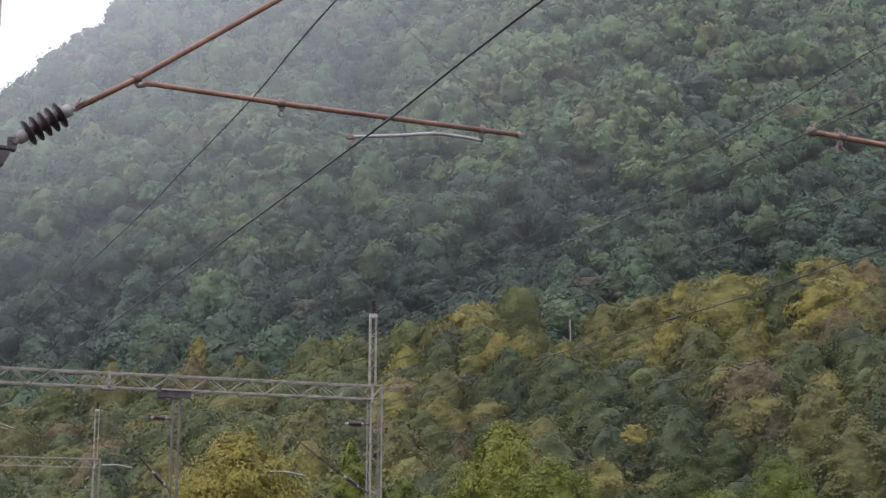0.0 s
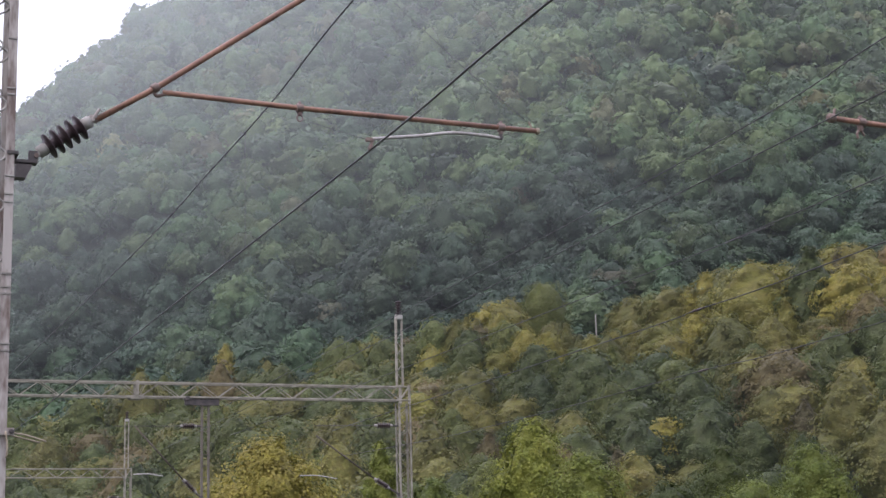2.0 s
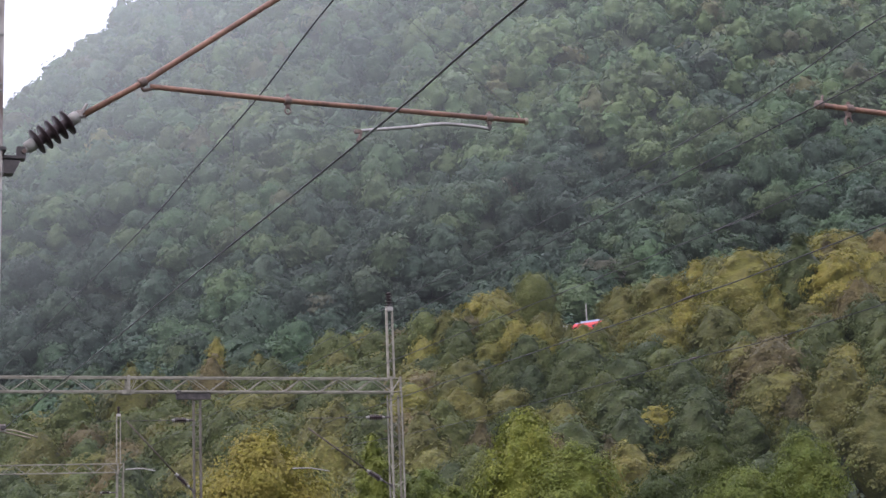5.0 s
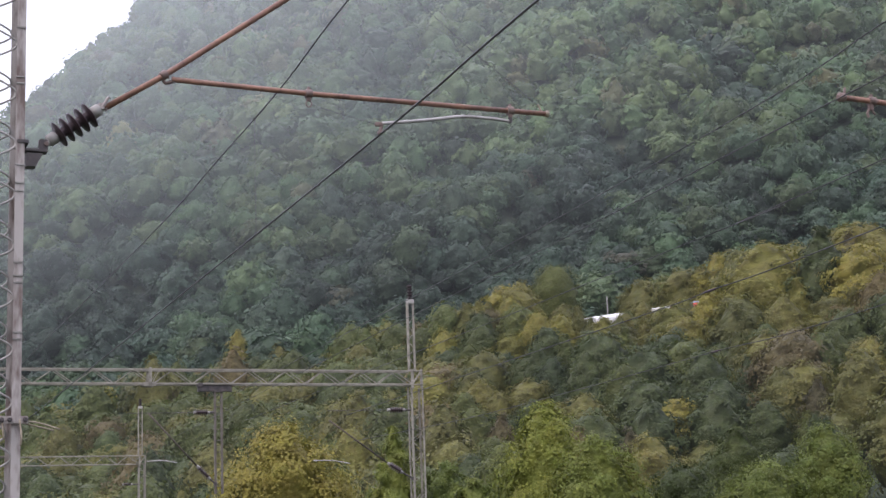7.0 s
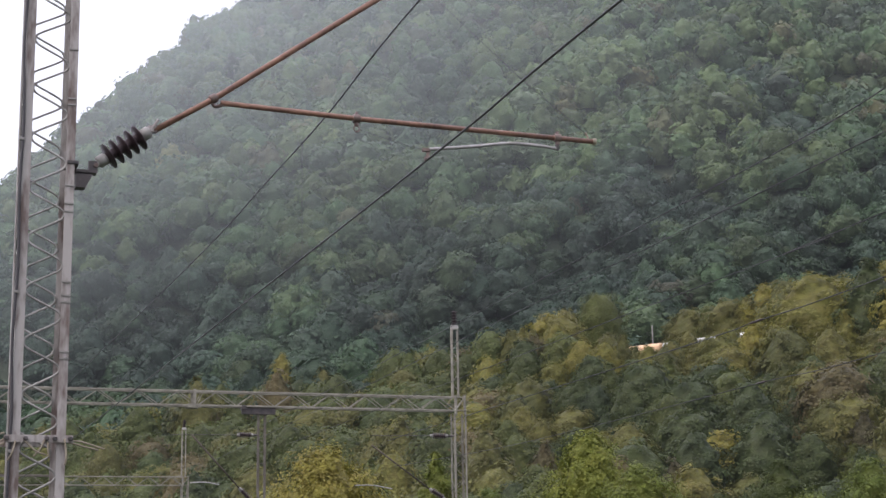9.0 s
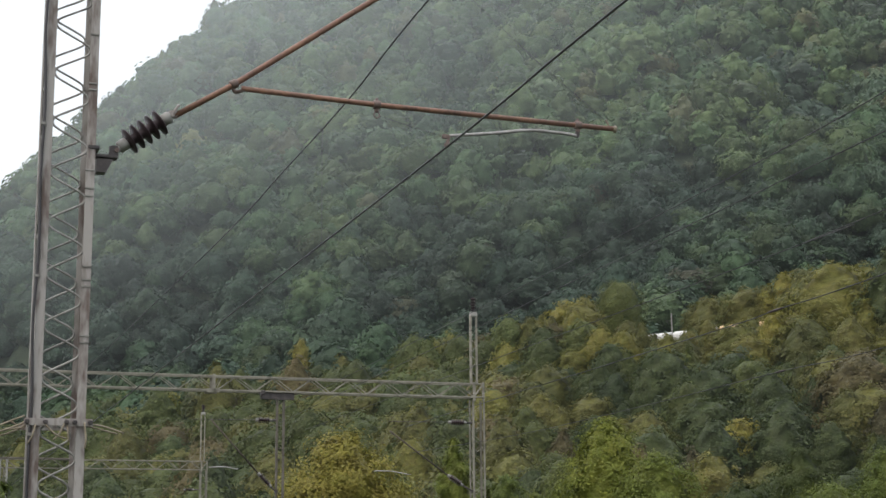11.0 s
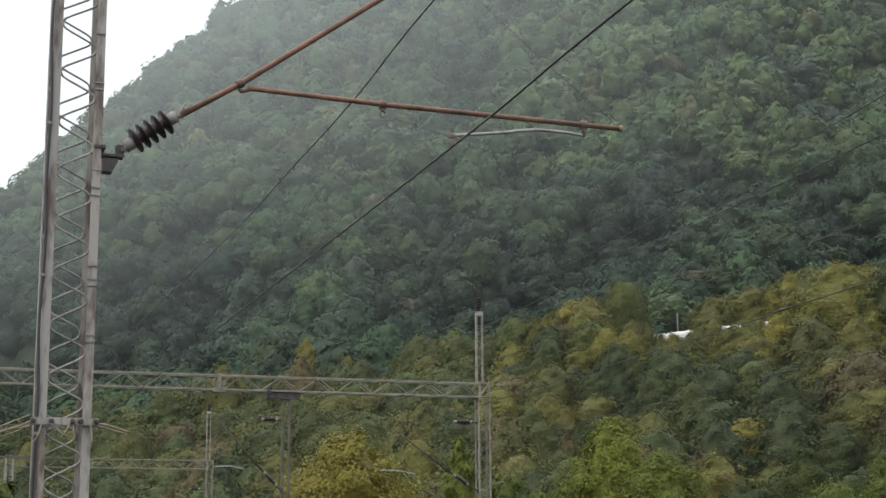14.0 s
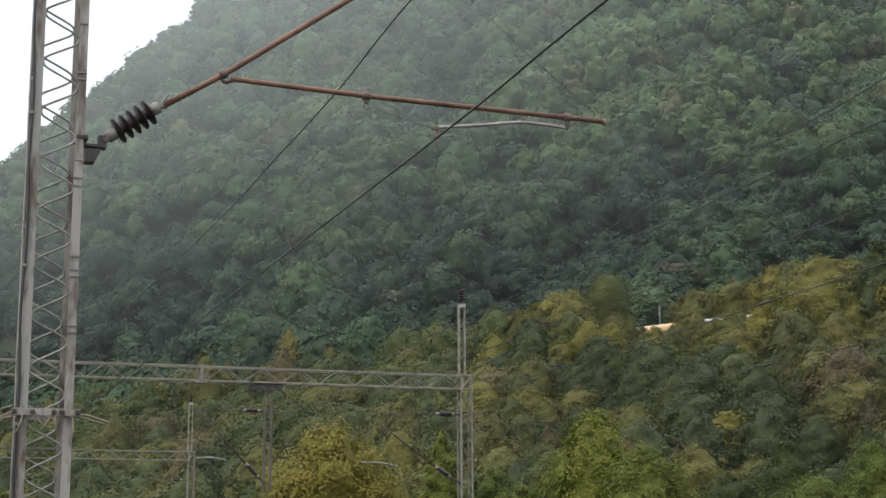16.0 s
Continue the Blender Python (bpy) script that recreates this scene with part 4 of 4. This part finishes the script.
bm = bmesh.new()
rod(bm, [(-0.45, 0.1, 7.3), (0, 0.1, 7.3)], 0.045, 8)
part("tie", bm, DARK_STEEL, portal_b)
bm = bmesh.new()
rod(bm, [(0.5, 0, 9.05), (1.8, 0, 9.1), (2.9, 0, 9.02)], 0.012, 8)
part("steady_arm", bm, PORTAL_STEEL, portal_b, "pale rod", True)


side_beam = new("catenary_portal")
side_beam.matrix_basis = pose(-31.7, 114.1, -0.35, 0, 0, ACROSS)
tagged(side_beam, "rust-brown beam on slender pale posts beside the yard", "portal", group="portals over the yard")
bm = bmesh.new()
bar(bm, (-14, -0.5, 9.55), (5.2, -0.5, 9.45), 0.2, 0.16, 0.01)
part("beam", bm, RUSTY_POST, side_beam, "rust-brown beam")
for x in (-13.5, -0.25, 0.25):
    bm = bmesh.new()
    bar(bm, (x, -0.5, 0), (x, -0.5, 9.4), 0.16, 0.16, 0.01)
    part("post", bm, GALV, side_beam)

# ---- the upper line: ballast, mast and the freight train ----
def on_line(q, s=0.0, z=0.0):
    p = P0 + RUN * q + DOWN * s
    return (float(p[0]), float(p[1]), z)


LINE = math.degrees(math.atan2(RUN[1], RUN[0]))
RAIL = 47.7
bm = bmesh.new()
for q0 in range(-240, 200, 40):
    v = [bm.verts.new(on_line(q, sd, zz)) for q in (q0, q0 + 40) for sd, zz in ((-3.4, 46.4), (-1.9, 47.45), (1.9, 47.45), (3.4, 46.4))]
    for k in range(3):
        bm.faces.new((v[k], v[k + 1], v[k + 5], v[k + 4]))
bmesh.ops.remove_doubles(bm, verts=bm.verts, dist=0.01)
tagged(part("railway_bed", bm, BALLAST), "grey stone ballast of the line on the terrace", "ballast", kind="structure")
for sd in (-0.72, 0.72):
    bm = bmesh.new()
    bar(bm, on_line(-240, sd, RAIL - 0.12), on_line(200, sd, RAIL - 0.12), 0.07, 0.24)
    tagged(part("rail", bm, RUST_TUBE), "rusty steel rail on the terrace", "rail", kind="structure")

upper = new("catenary_mast")
upper.matrix_basis = pose(*on_line(21.8, -3.1, 46.3), 0, 0, LINE)
tagged(upper, "slender grey mast beside the line on the terrace", "mast")
bm = bmesh.new()
bar(bm, (0, 0, 0), (0, 0, 10.4), 0.26, 0.26, 0.02)
part("post", bm, GALV, upper)
bm = bmesh.new()
rod(bm, [(0, 0, 7.6), (0, -2.6, 8.3)], 0.05, 8)
rod(bm, [(0, 0, 9.0), (0, -2.6, 8.3)], 0.03, 8)
part("bracket_arm", bm, DARK_STEEL, upper)


def painted(name, base, dirt):
    return weathered(name, base, dirt, 0.9, 14, 0.5, 0.0, 0.05, (0.5, 0.82), (1, 1, 0.4))


WHITE_PAINT = painted("white_wagon_paint", (0.46, 0.46, 0.44), (0.27, 0.25, 0.22))
GREY_PAINT = painted("grey_wagon_paint", (0.46, 0.47, 0.47), (0.28, 0.26, 0.24))
TAN_PAINT = painted("tan_wagon_paint", (0.55, 0.36, 0.2), (0.3, 0.2, 0.13))
RED_PAINT = painted("red_locomotive_paint", (0.5, 0.04, 0.045), (0.25, 0.04, 0.035))
BLUE_PAINT = painted("blue_grey_roof_paint", (0.3, 0.36, 0.5), (0.2, 0.22, 0.27))
GLASS = material("dark_window_glass", 0.08)[0]
GLASS.node_tree.nodes["Principled BSDF"].inputs["Base Color"].default_value = (0.02, 0.025, 0.03, 1)


def hull(length, outline, ends=0.25):
    """A body with the given cross outline (y, z), drawn in a little at its ends."""
    bm = bmesh.new()
    h = length / 2
    rings = []
    for x, k in ((-h, 0.9), (-h + ends, 1.0), (h - ends, 1.0), (h, 0.9)):
        zc = 2.3
        rings.append([bm.verts.new((x, y * k, zc + (z - zc) * (k if z > zc else 1))) for y, z in outline])
    n = len(outline)
    for a, b in zip(rings, rings[1:]):
        for k in range(n):
            bm.faces.new((a[k], a[(k + 1) % n], b[(k + 1) % n], b[k]))
    bm.faces.new(rings[0][::-1])
    bm.faces.new(rings[-1])
    return bm


ROUND = [(-1.38, 1.15), (-1.38, 3.1)] + [(-1.38 * math.cos(a), 3.1 + 1.0 * math.sin(a)) for a in np.linspace(0.2, math.pi - 0.2, 11)] + [(1.38, 3.1), (1.38, 1.15)]


def running_gear(root, xs, wheel_r=0.46):
    for x in xs:
        bm = bmesh.new()
        rod(bm, [(x, -0.85, wheel_r), (x, 0.85, wheel_r)], 0.08, 8)
        ax = part("axle", bm, DARK_STEEL, root)
        for y in (-0.72, 0.72):
            bm = bmesh.new()
            lathe(bm, (x, y - 0.07, wheel_r), (x, y + 0.07, wheel_r), ((0, wheel_r * 0.94), (0.2, wheel_r), (0.8, wheel_r), (1, wheel_r * 0.94)), 20)
            part("wheel", bm, DARK_STEEL, ax)


def make_wagon(paint, label):
    w = new("freight_wagon")
    tagged(w, label, "wagon", group="wagons of the freight train")
    part("body", hull(11.3, ROUND), paint, w, smooth=False)
    bm = bmesh.new()
    block(bm, (0, 0, 1.02), (11.2, 2.3, 0.26), 0.03)
    part("underframe", bm, DARK_STEEL, w, "dark underframe")
    for x in np.linspace(-4.9, 4.9, 8):
        for y in (-1.395, 1.395):
            bm = bmesh.new()
            bar(bm, (float(x), y, 1.2), (float(x), y, 3.15), 0.1, 0.05)
            part("rib", bm, paint, w)
    for x in (-2.8, 0, 2.8):
        bm = bmesh.new()
        block(bm, (x, 0, 4.12), (0.7, 0.55, 0.1), 0.02)
        part("hatch", bm, paint, w)
    running_gear(w, (-3.7, 3.7))
    for x in (-5.9, 5.9):
        for y in (-0.87, 0.87):
            bm = bmesh.new()
            lathe(bm, (x - math.copysign(0.3, x), y, 1.05), (x + math.copysign(0.1, x), y, 1.05), ((0, 0.08), (0.8, 0.08), (0.82, 0.22), (1, 0.2)), 12)
            part("buffer", bm, DARK_STEEL, w)
    return w


def make_locomotive():
    w = new("locomotive")
    tagged(w, "red electric locomotive with a blue-grey roof and white stripe", "locomotive")
    side = [(-1.45, 1.1), (-1.45, 3.2), (-1.2, 3.75), (1.2, 3.75), (1.45, 3.2), (1.45, 1.1)]
    part("body", hull(13.2, side, 1.3), RED_PAINT, w)
    bm = bmesh.new()
    block(bm, (0, 0, 3.85), (10.8, 2.2, 0.3), 0.1)
    block(bm, (-1.5, 0, 4.1), (5.0, 1.5, 0.3), 0.06)
    part("roof", bm, BLUE_PAINT, w, "blue-grey roof")
    for y in (-1.463, 1.463):
        bm = bmesh.new()
        block(bm, (0, y, 1.75), (10.4, 0.02, 0.3))
        part("stripe", bm, WHITE_PAINT, w, "white stripe")
        for x in (-5.0, -2.0, 0.0, 2.0, 5.0):
            bm = bmesh.new()
            block(bm, (x, y, 2.75), (0.8, 0.03, 0.6), 0.01)
            part("window", bm, GLASS, w, "dark window")
    for x in (-6.53, 6.53):
        for y in (-0.6, 0.6):
            bm = bmesh.new()
            block(bm, (x, y, 2.9), (0.12, 0.95, 0.65), 0.02)
            part("windscreen", bm, GLASS, w, "dark windscreen")
        for y in (-0.95, 0.95):
            bm = bmesh.new()
            lathe(bm, (x, y, 1.6), (x + math.copysign(0.1, x), y, 1.6), ((0, 0.16), (1, 0.14)), 12)
            part("headlight", bm, ALU, w)
    bm = bmesh.new()
    rod(bm, [(2.6, 0, 4.0), (1.4, 0, 4.55), (2.4, 0, 5.05)], 0.05, 8)
    rod(bm, [(2.4, -0.8, 5.05), (2.4, 0.8, 5.05)], 0.05, 8)
    part("pantograph", bm, DARK_STEEL, w)
    bm = bmesh.new()
    block(bm, (0, 0, 0.95), (12.6, 2.4, 0.35), 0.03)
    part("underframe", bm, DARK_STEEL, w, "dark underframe")
    running_gear(w, (-4.9, -3.1, 3.1, 4.9), 0.6)
    return w


white = make_wagon(WHITE_PAINT, "white covered freight wagon with a rounded roof")
grey = make_wagon(GREY_PAINT, "dusty grey covered freight wagon with a rounded roof")
tan = make_wagon(TAN_PAINT, "tan covered freight wagon with a rounded roof")
loco = make_locomotive()
SPEED, PITCH, NOSE = 10.9, 12.1, 21.5 - 10.9 * 3.9
train = [(loco, NOSE - 6.9)]
first = set()
for i, kind in enumerate((white, grey, white, tan, white, white, grey, white, white, tan, white, grey, white, white, grey)):
    ob = copy_thing(kind, Matrix()) if kind in first else kind
    first.add(kind)
    train.append((ob, NOSE - 14.0 - PITCH * (i + 0.5)))


def motions():
    for ob, q in train:
        walk(ob, [(t, pose(*on_line(q + SPEED * t, 0, RAIL), 0, 0, LINE)) for t in (0, 2, 4, 6, 8, 10, 12, 14, 16)])

# ---- trees of the terrace and of the yard's edge ----
def trunk_mesh(rng, tall, r, limbs, spread):
    """A tapered trunk with forked limbs, in one mesh."""
    bm = bmesh.new()
    lean = rng.uniform(-0.05, 0.05, 2)
    top = Vector((lean[0] * tall, lean[1] * tall, tall))
    stem = [Vector((0, 0, 0)), top * 0.35 + Vector((rng.uniform(-0.1, 0.1), rng.uniform(-0.1, 0.1), 0)), top * 0.7, top]
    rod(bm, curved(stem, 3), r, 7, r * 0.2)
    for i in range(limbs):
        h = rng.uniform(0.28, 0.8)
        a = i * 2.4 + rng.uniform(-0.4, 0.4)
        p = top * h
        out = spread * rng.uniform(0.55, 0.9) * (1.15 - h)
        tip = p + Vector((math.cos(a) * out, math.sin(a) * out, out * rng.uniform(0.5, 1.0)))
        mid = (p + tip) / 2 + Vector((0, 0, -0.12 * out))
        rod(bm, [p, mid, tip], r * (0.55 - 0.35 * h), 5, r * 0.06)
    return bm


def mesh_of(bm, name, mat):
    me = bpy.data.meshes.new(name)
    bm.to_mesh(me)
    bm.free()
    me.materials.append(mat)
    return me


TINTS = {"olive": (0.09, 0.09, 0.021), "yellow": (0.12, 0.116, 0.021), "green": (0.055, 0.07, 0.017), "dark": (0.04, 0.056, 0.017), "brown": (0.085, 0.07, 0.026)}
SPECIES = {
    "olive": (leafy("olive_leaves", (0.09, 0.09, 0.021)), "olive-green broadleaf tree in early autumn on the slope"),
    "yellow": (leafy("yellowing_leaves", (0.12, 0.116, 0.021)), "broadleaf tree turning yellow on the wooded slope"),
    "green": (leafy("green_leaves", (0.055, 0.07, 0.017)), "green broadleaf tree on the wooded slope"),
    "dark": (leafy("dark_leaves", (0.04, 0.056, 0.017)), "dark green tree on the slope, also used for shade"),
    "brown": (leafy("browning_leaves", (0.085, 0.07, 0.026)), "broadleaf tree with browning leaves on the slope"),
    "bright": (leafy("fresh_leaves", (0.104, 0.128, 0.023), 0.15), "bright green young tree at the edge of the yard"),
    "gold": (leafy("golden_leaves", (0.138, 0.132, 0.029), 0.15), "golden yellow tree at the edge of the yard"),
}
seed = np.random.default_rng(23)


def make_tree(rng, species, tall, r, sprays, size, boughs, clear, outline="dome", ragged=0.5, core=0.75):
    """A tree about tall metres high with a crown of radius r that begins at clear."""
    mat, label = SPECIES[species]
    root = new("tree")
    tagged(root, label, "tree", group="trees on the slope")
    t = new("trunk", mesh_of(trunk_mesh(rng, tall * 0.8, tall * 0.02 + 0.05, 7, r), "trunk", BARK))
    t.parent = root
    v, f, s = leafy_crown(rng, sprays, size / r, boughs, (tall - clear) / r, outline, 0.35, ragged, core=core)
    c = new("crown", from_arrays("crown", v * r, f, s, mat))
    c.parent = root
    c.location = (0, 0, clear)
    return root


def canopy(bearing):
    """Cap for the tree tops of the terrace, fitted to the camera's view: height over distance from the camera, by
    bearing.
    """
    return np.interp(bearing, (-0.284, -0.139, -0.051, -0.006, 0.034, 0.068, 0.105, 0.121, 0.131, 0.138, 0.143, 0.165, 0.172, 0.191, 0.232, 0.262, 0.296, 0.346),
                     (0.085, 0.112, 0.127, 0.135, 0.139, 0.154, 0.164, 0.169, 0.158, 0.147, 0.1405, 0.1425, 0.153, 0.159, 0.168, 0.180, 0.191, 0.203))


stock = {}


def plant(sp, form, x, y, top, rng, wide=1.0):
    """One more tree of that kind, grown to the wanted height."""
    tall = (10.0, 12.0, 8.5, 11.0)[form]
    z = float(height(x, y)) - 0.2
    k = float(np.clip((top - z) / tall, 0.35, 2.0))
    m = pose(x, y, z, 0, 0, rng.uniform(0, 360)) @ Matrix.Diagonal((k * wide * rng.uniform(0.9, 1.15), k * wide * rng.uniform(0.9, 1.15), k, 1))
    if (sp, form) in stock:
        ob = copy_thing(stock[sp, form], Matrix())
    else:
        ob = stock[sp, form] = make_tree(rng, sp, tall, (3.4, 3.3, 3.6, 3.9)[form], 3700, 0.14, (26, 30, 24, 32)[form], tall * 0.1, ("egg", "flame", "dome", "egg")[form])
    ob.matrix_basis = m


x, y = sow(seed, -150, 150, 185, 450, 7.2, lambda x, y: (x / y > -0.33) & (x / y < 0.41))
s = (x - P0[0]) * DOWN[0] + (y - P0[1]) * DOWN[1]
back = {"spot": [], "tint": [], "radius": []}
KINDS = ("olive", "yellow", "green", "dark", "brown")
for px, py, ps in zip(x, y, s):
    if ps < 7.5 or ps > 135:
        continue
    b = px / py
    ground_z = float(height(px, py))
    over = canopy(b)
    if 0.1 < b < 0.25:  # here the tops end about the wagons' roofs
        over = min(over, 0.1355 + 0.1258 * (b - 0.1178) + (seed.uniform(-0.003, 0.005) if 0.14 < b < 0.168 else seed.uniform(0.006, 0.013) if b < 0.14 else seed.uniform(0.0, 0.007)))
    if abs(b + 0.0346) < 0.012:  # and leave one more gap before the train
        over = min(over, 0.1112 + seed.uniform(0.0, 0.003))
    # dip in the tree tops, placed by bearing to fit the camera's view
    gully = math.exp(-((b - 0.092 + 0.05 * (py / 300 - 1)) / 0.011) ** 2) * (ps > 30)
    top = min(EYE + over * py - seed.uniform(0, 0.6 if 0.1 < b < 0.25 else 1.6), ground_z + seed.uniform(8.0, 15.5) + 7 * max(0, 1 - ps / 40)) - 4 * gully
    if top < ground_z + 2.2:
        continue
    warm = 0.5 + 0.5 * math.sin(px * 0.11 + 1.2 * math.sin(py * 0.05))
    # lower on the right, dark kinds put the shade between trees into colour
    if b > 0.1:
        w = np.array((4.4, (3.2 if b > 0.2 else 2.0) * (0.5 + warm), 0.7, 0.1, 0.4)) if ps < 55 else np.array((2.2, 0.3 * warm, 2.4, 4.0, 1.2))
    elif b > -0.02:
        w = np.array((3.0, 0.8 * warm, 2.6, 1.2, 0.3))
    else:
        w = np.array((2.0, 0.2 * warm, 3.0, 1.2, 0.3))
    # dark kinds fill the dip: its shade is painted as leaf colour
    w = w * (1 - 0.9 * gully) + np.array((0, 0, 2, 8, 0)) * gully
    sp = KINDS[int(seed.choice(5, p=w / w.sum()))]
    if b > 0.055:
        plant(sp, int(seed.integers(4)), px, py, top, seed, 1.08)
    else:
        back["spot"].append((px, py, ground_z))
        back["tint"].append(np.array(TINTS[sp]) * seed.uniform(0.86, 1.3))
        back["radius"].append((top - ground_z) / 1.9)
terrace_woods = forest("terrace_woods", back["spot"], back["tint"], back["radius"], [leafy_crown(seed, 1200, 0.052, 26, t * 1.3, o, 0.15) for o, t in FORMS[:7]],
                       "green and olive woods below the line on the terrace")

# trees on the uphill side of the line, a round one among them, and single ones that stand out
for sp, form, q, up, over, wide in (("olive", 0, -7.5, 8.5, 0.165, 1.1), ("yellow", 2, -12.0, 8.0, 0.160, 1.1), ("olive", 3, 24.5, 8.5, 0.158, 0.95), ("olive", 2, 29.5, 8.0, 0.1635, 1.05),
                                    ("green", 0, 34.0, 9.0, 0.1665, 1.1), ("olive", 2, 39.0, 8.0, 0.1695, 1.1), ("olive", 3, 44.0, 8.5, 0.171, 1.1), ("yellow", 0, 49.5, 8.0, 0.180, 1.2), ("olive", 2, 54.5, 8.5, 0.186, 1.2)):
    px, py, _ = on_line(q, -up)
    plant(sp, form, px, py, EYE + over * py, seed, wide)
for sp, form, bearing, dist, over, wide in (("yellow", 3, 0.262, 287, 0.187, 1.3), ("green", 1, 0.30, 280, 0.196, 1.3), ("olive", 1, 0.062, 345, 0.152, 1.2),
                                            ("olive", 3, 0.046, 350, 0.142, 1.2)):
    plant(sp, form, bearing * dist, dist, EYE + over * dist, seed, wide)

# the trees at the yard's edge, nearest of all
for sp, bearing, dist, top, r, leaves, lumps, outline, label in (
        ("gold", -0.059, 78, 7.8, 3.1, 5000, 30, "egg", "golden yellow broadleaf tree at the edge of the yard"),
        ("gold", -0.034, 80, 5.4, 1.8, 1500, 18, "dome", "low golden bush beside the yellow tree"),
        ("bright", 0.110, 96, 10.1, 2.8, 5000, 40, "egg", "bright green young broadleaf tree at the yard's edge"),
        ("bright", 0.142, 92, 7.7, 3.0, 3600, 30, "egg", "green tree with pale leaf tips at the yard's edge"),
        ("bright", 0.090, 99, 6.6, 2.0, 2200, 24, "dome", "green tree with pale leaf tips at the yard's edge"),
        ("bright", 0.011, 108, 10.0, 1.9, 2200, 22, "flame", "slim bright green tree behind the portal post"),
        ("bright", 0.045, 110, 7.4, 2.4, 2400, 22, "egg", "low bright green tree behind the portal post"),
        ("bright", 0.063, 92, 5.5, 1.5, 1500, 16, "dome", "low yellow-green bush at the yard's edge"),
        ("bright", 0.252, 100, 6.0, 2.9, 3000, 26, "dome", "spreading yellow-green bush at the yard's edge"),
        ("bright", 0.292, 104, 8.6, 3.0, 3000, 26, "egg", "bright green broadleaf tree at the yard's edge"),
        ("green", 0.235, 118, 9.6, 3.0, 2600, 24, "egg", "mid-green broadleaf tree at the yard's edge"),
        ("green", 0.195, 112, 6.6, 2.8, 2400, 22, "dome", "mid-green broadleaf tree at the yard's edge"),
        ("bright", -0.283, 60, 4.9, 1.3, 1300, 14, "dome", "bright leafy bush beside the yard")):
    px = bearing * dist
    base = float(height(px, dist)) - 0.15
    ob = make_tree(seed, sp, top - base, r * 1.05, int(leaves * 5), 0.078, lumps, (top - base) * 0.1, outline, 1.0, 0.66)
    ob.matrix_basis = pose(px, dist, base, 0, 0, float(seed.uniform(0, 360)))
    tagged(ob, label, "tree", group="trees at the yard's edge")

# the round tree on the uphill side of the line
px, py, _ = on_line(3.2, -8.5)
base = float(height(px, py)) - 0.2
ob = make_tree(seed, "green", EYE + 0.175 * py - base, 7.0, 13000, 0.16, 44, 2.6, "dome")
ob.matrix_basis = pose(px, py, base)
tagged(ob, "round green tree standing above the railway line", "tree", group="trees on the slope")

# trees that stand up from the mountain's ridge
far_y = np.linspace(640, 1330, 300)
for bearing, tall, wide in ((-0.1485, 23, 6.0), (-0.1535, 20, 4.5), (-0.166, 16, 4.5), (-0.176, 19, 4.8), (-0.183, 17, 4.0), (-0.197, 17, 3.6), (-0.211, 16, 3.6), (-0.218, 15, 3.4)):
    py = float(far_y[np.argmax((height(bearing * far_y, far_y) - EYE) / far_y)])
    base = float(height(bearing * py, py)) - 0.5
    ob = make_tree(seed, "green", tall, wide, 700, 0.6, 16, 3.0, "dome", 0.9)
    ob.matrix_basis = pose(bearing * py, py, base)
    tagged(ob, "bushy tree standing out on the mountain's skyline", "tree", group="trees on the skyline")

# the one tree that has already turned, above the woods at the mountain's foot
ob = make_tree(seed, "gold", 19.0, 3.7, 4200, 0.14, 26, 5.5, "egg")
ob.matrix_basis = pose(-0.0874 * 400, 400, float(height(-0.0874 * 400, 400)) - 0.2)
tagged(ob, "golden yellow tree rising above the green woods", "tree", group="trees on the slope")

motions()
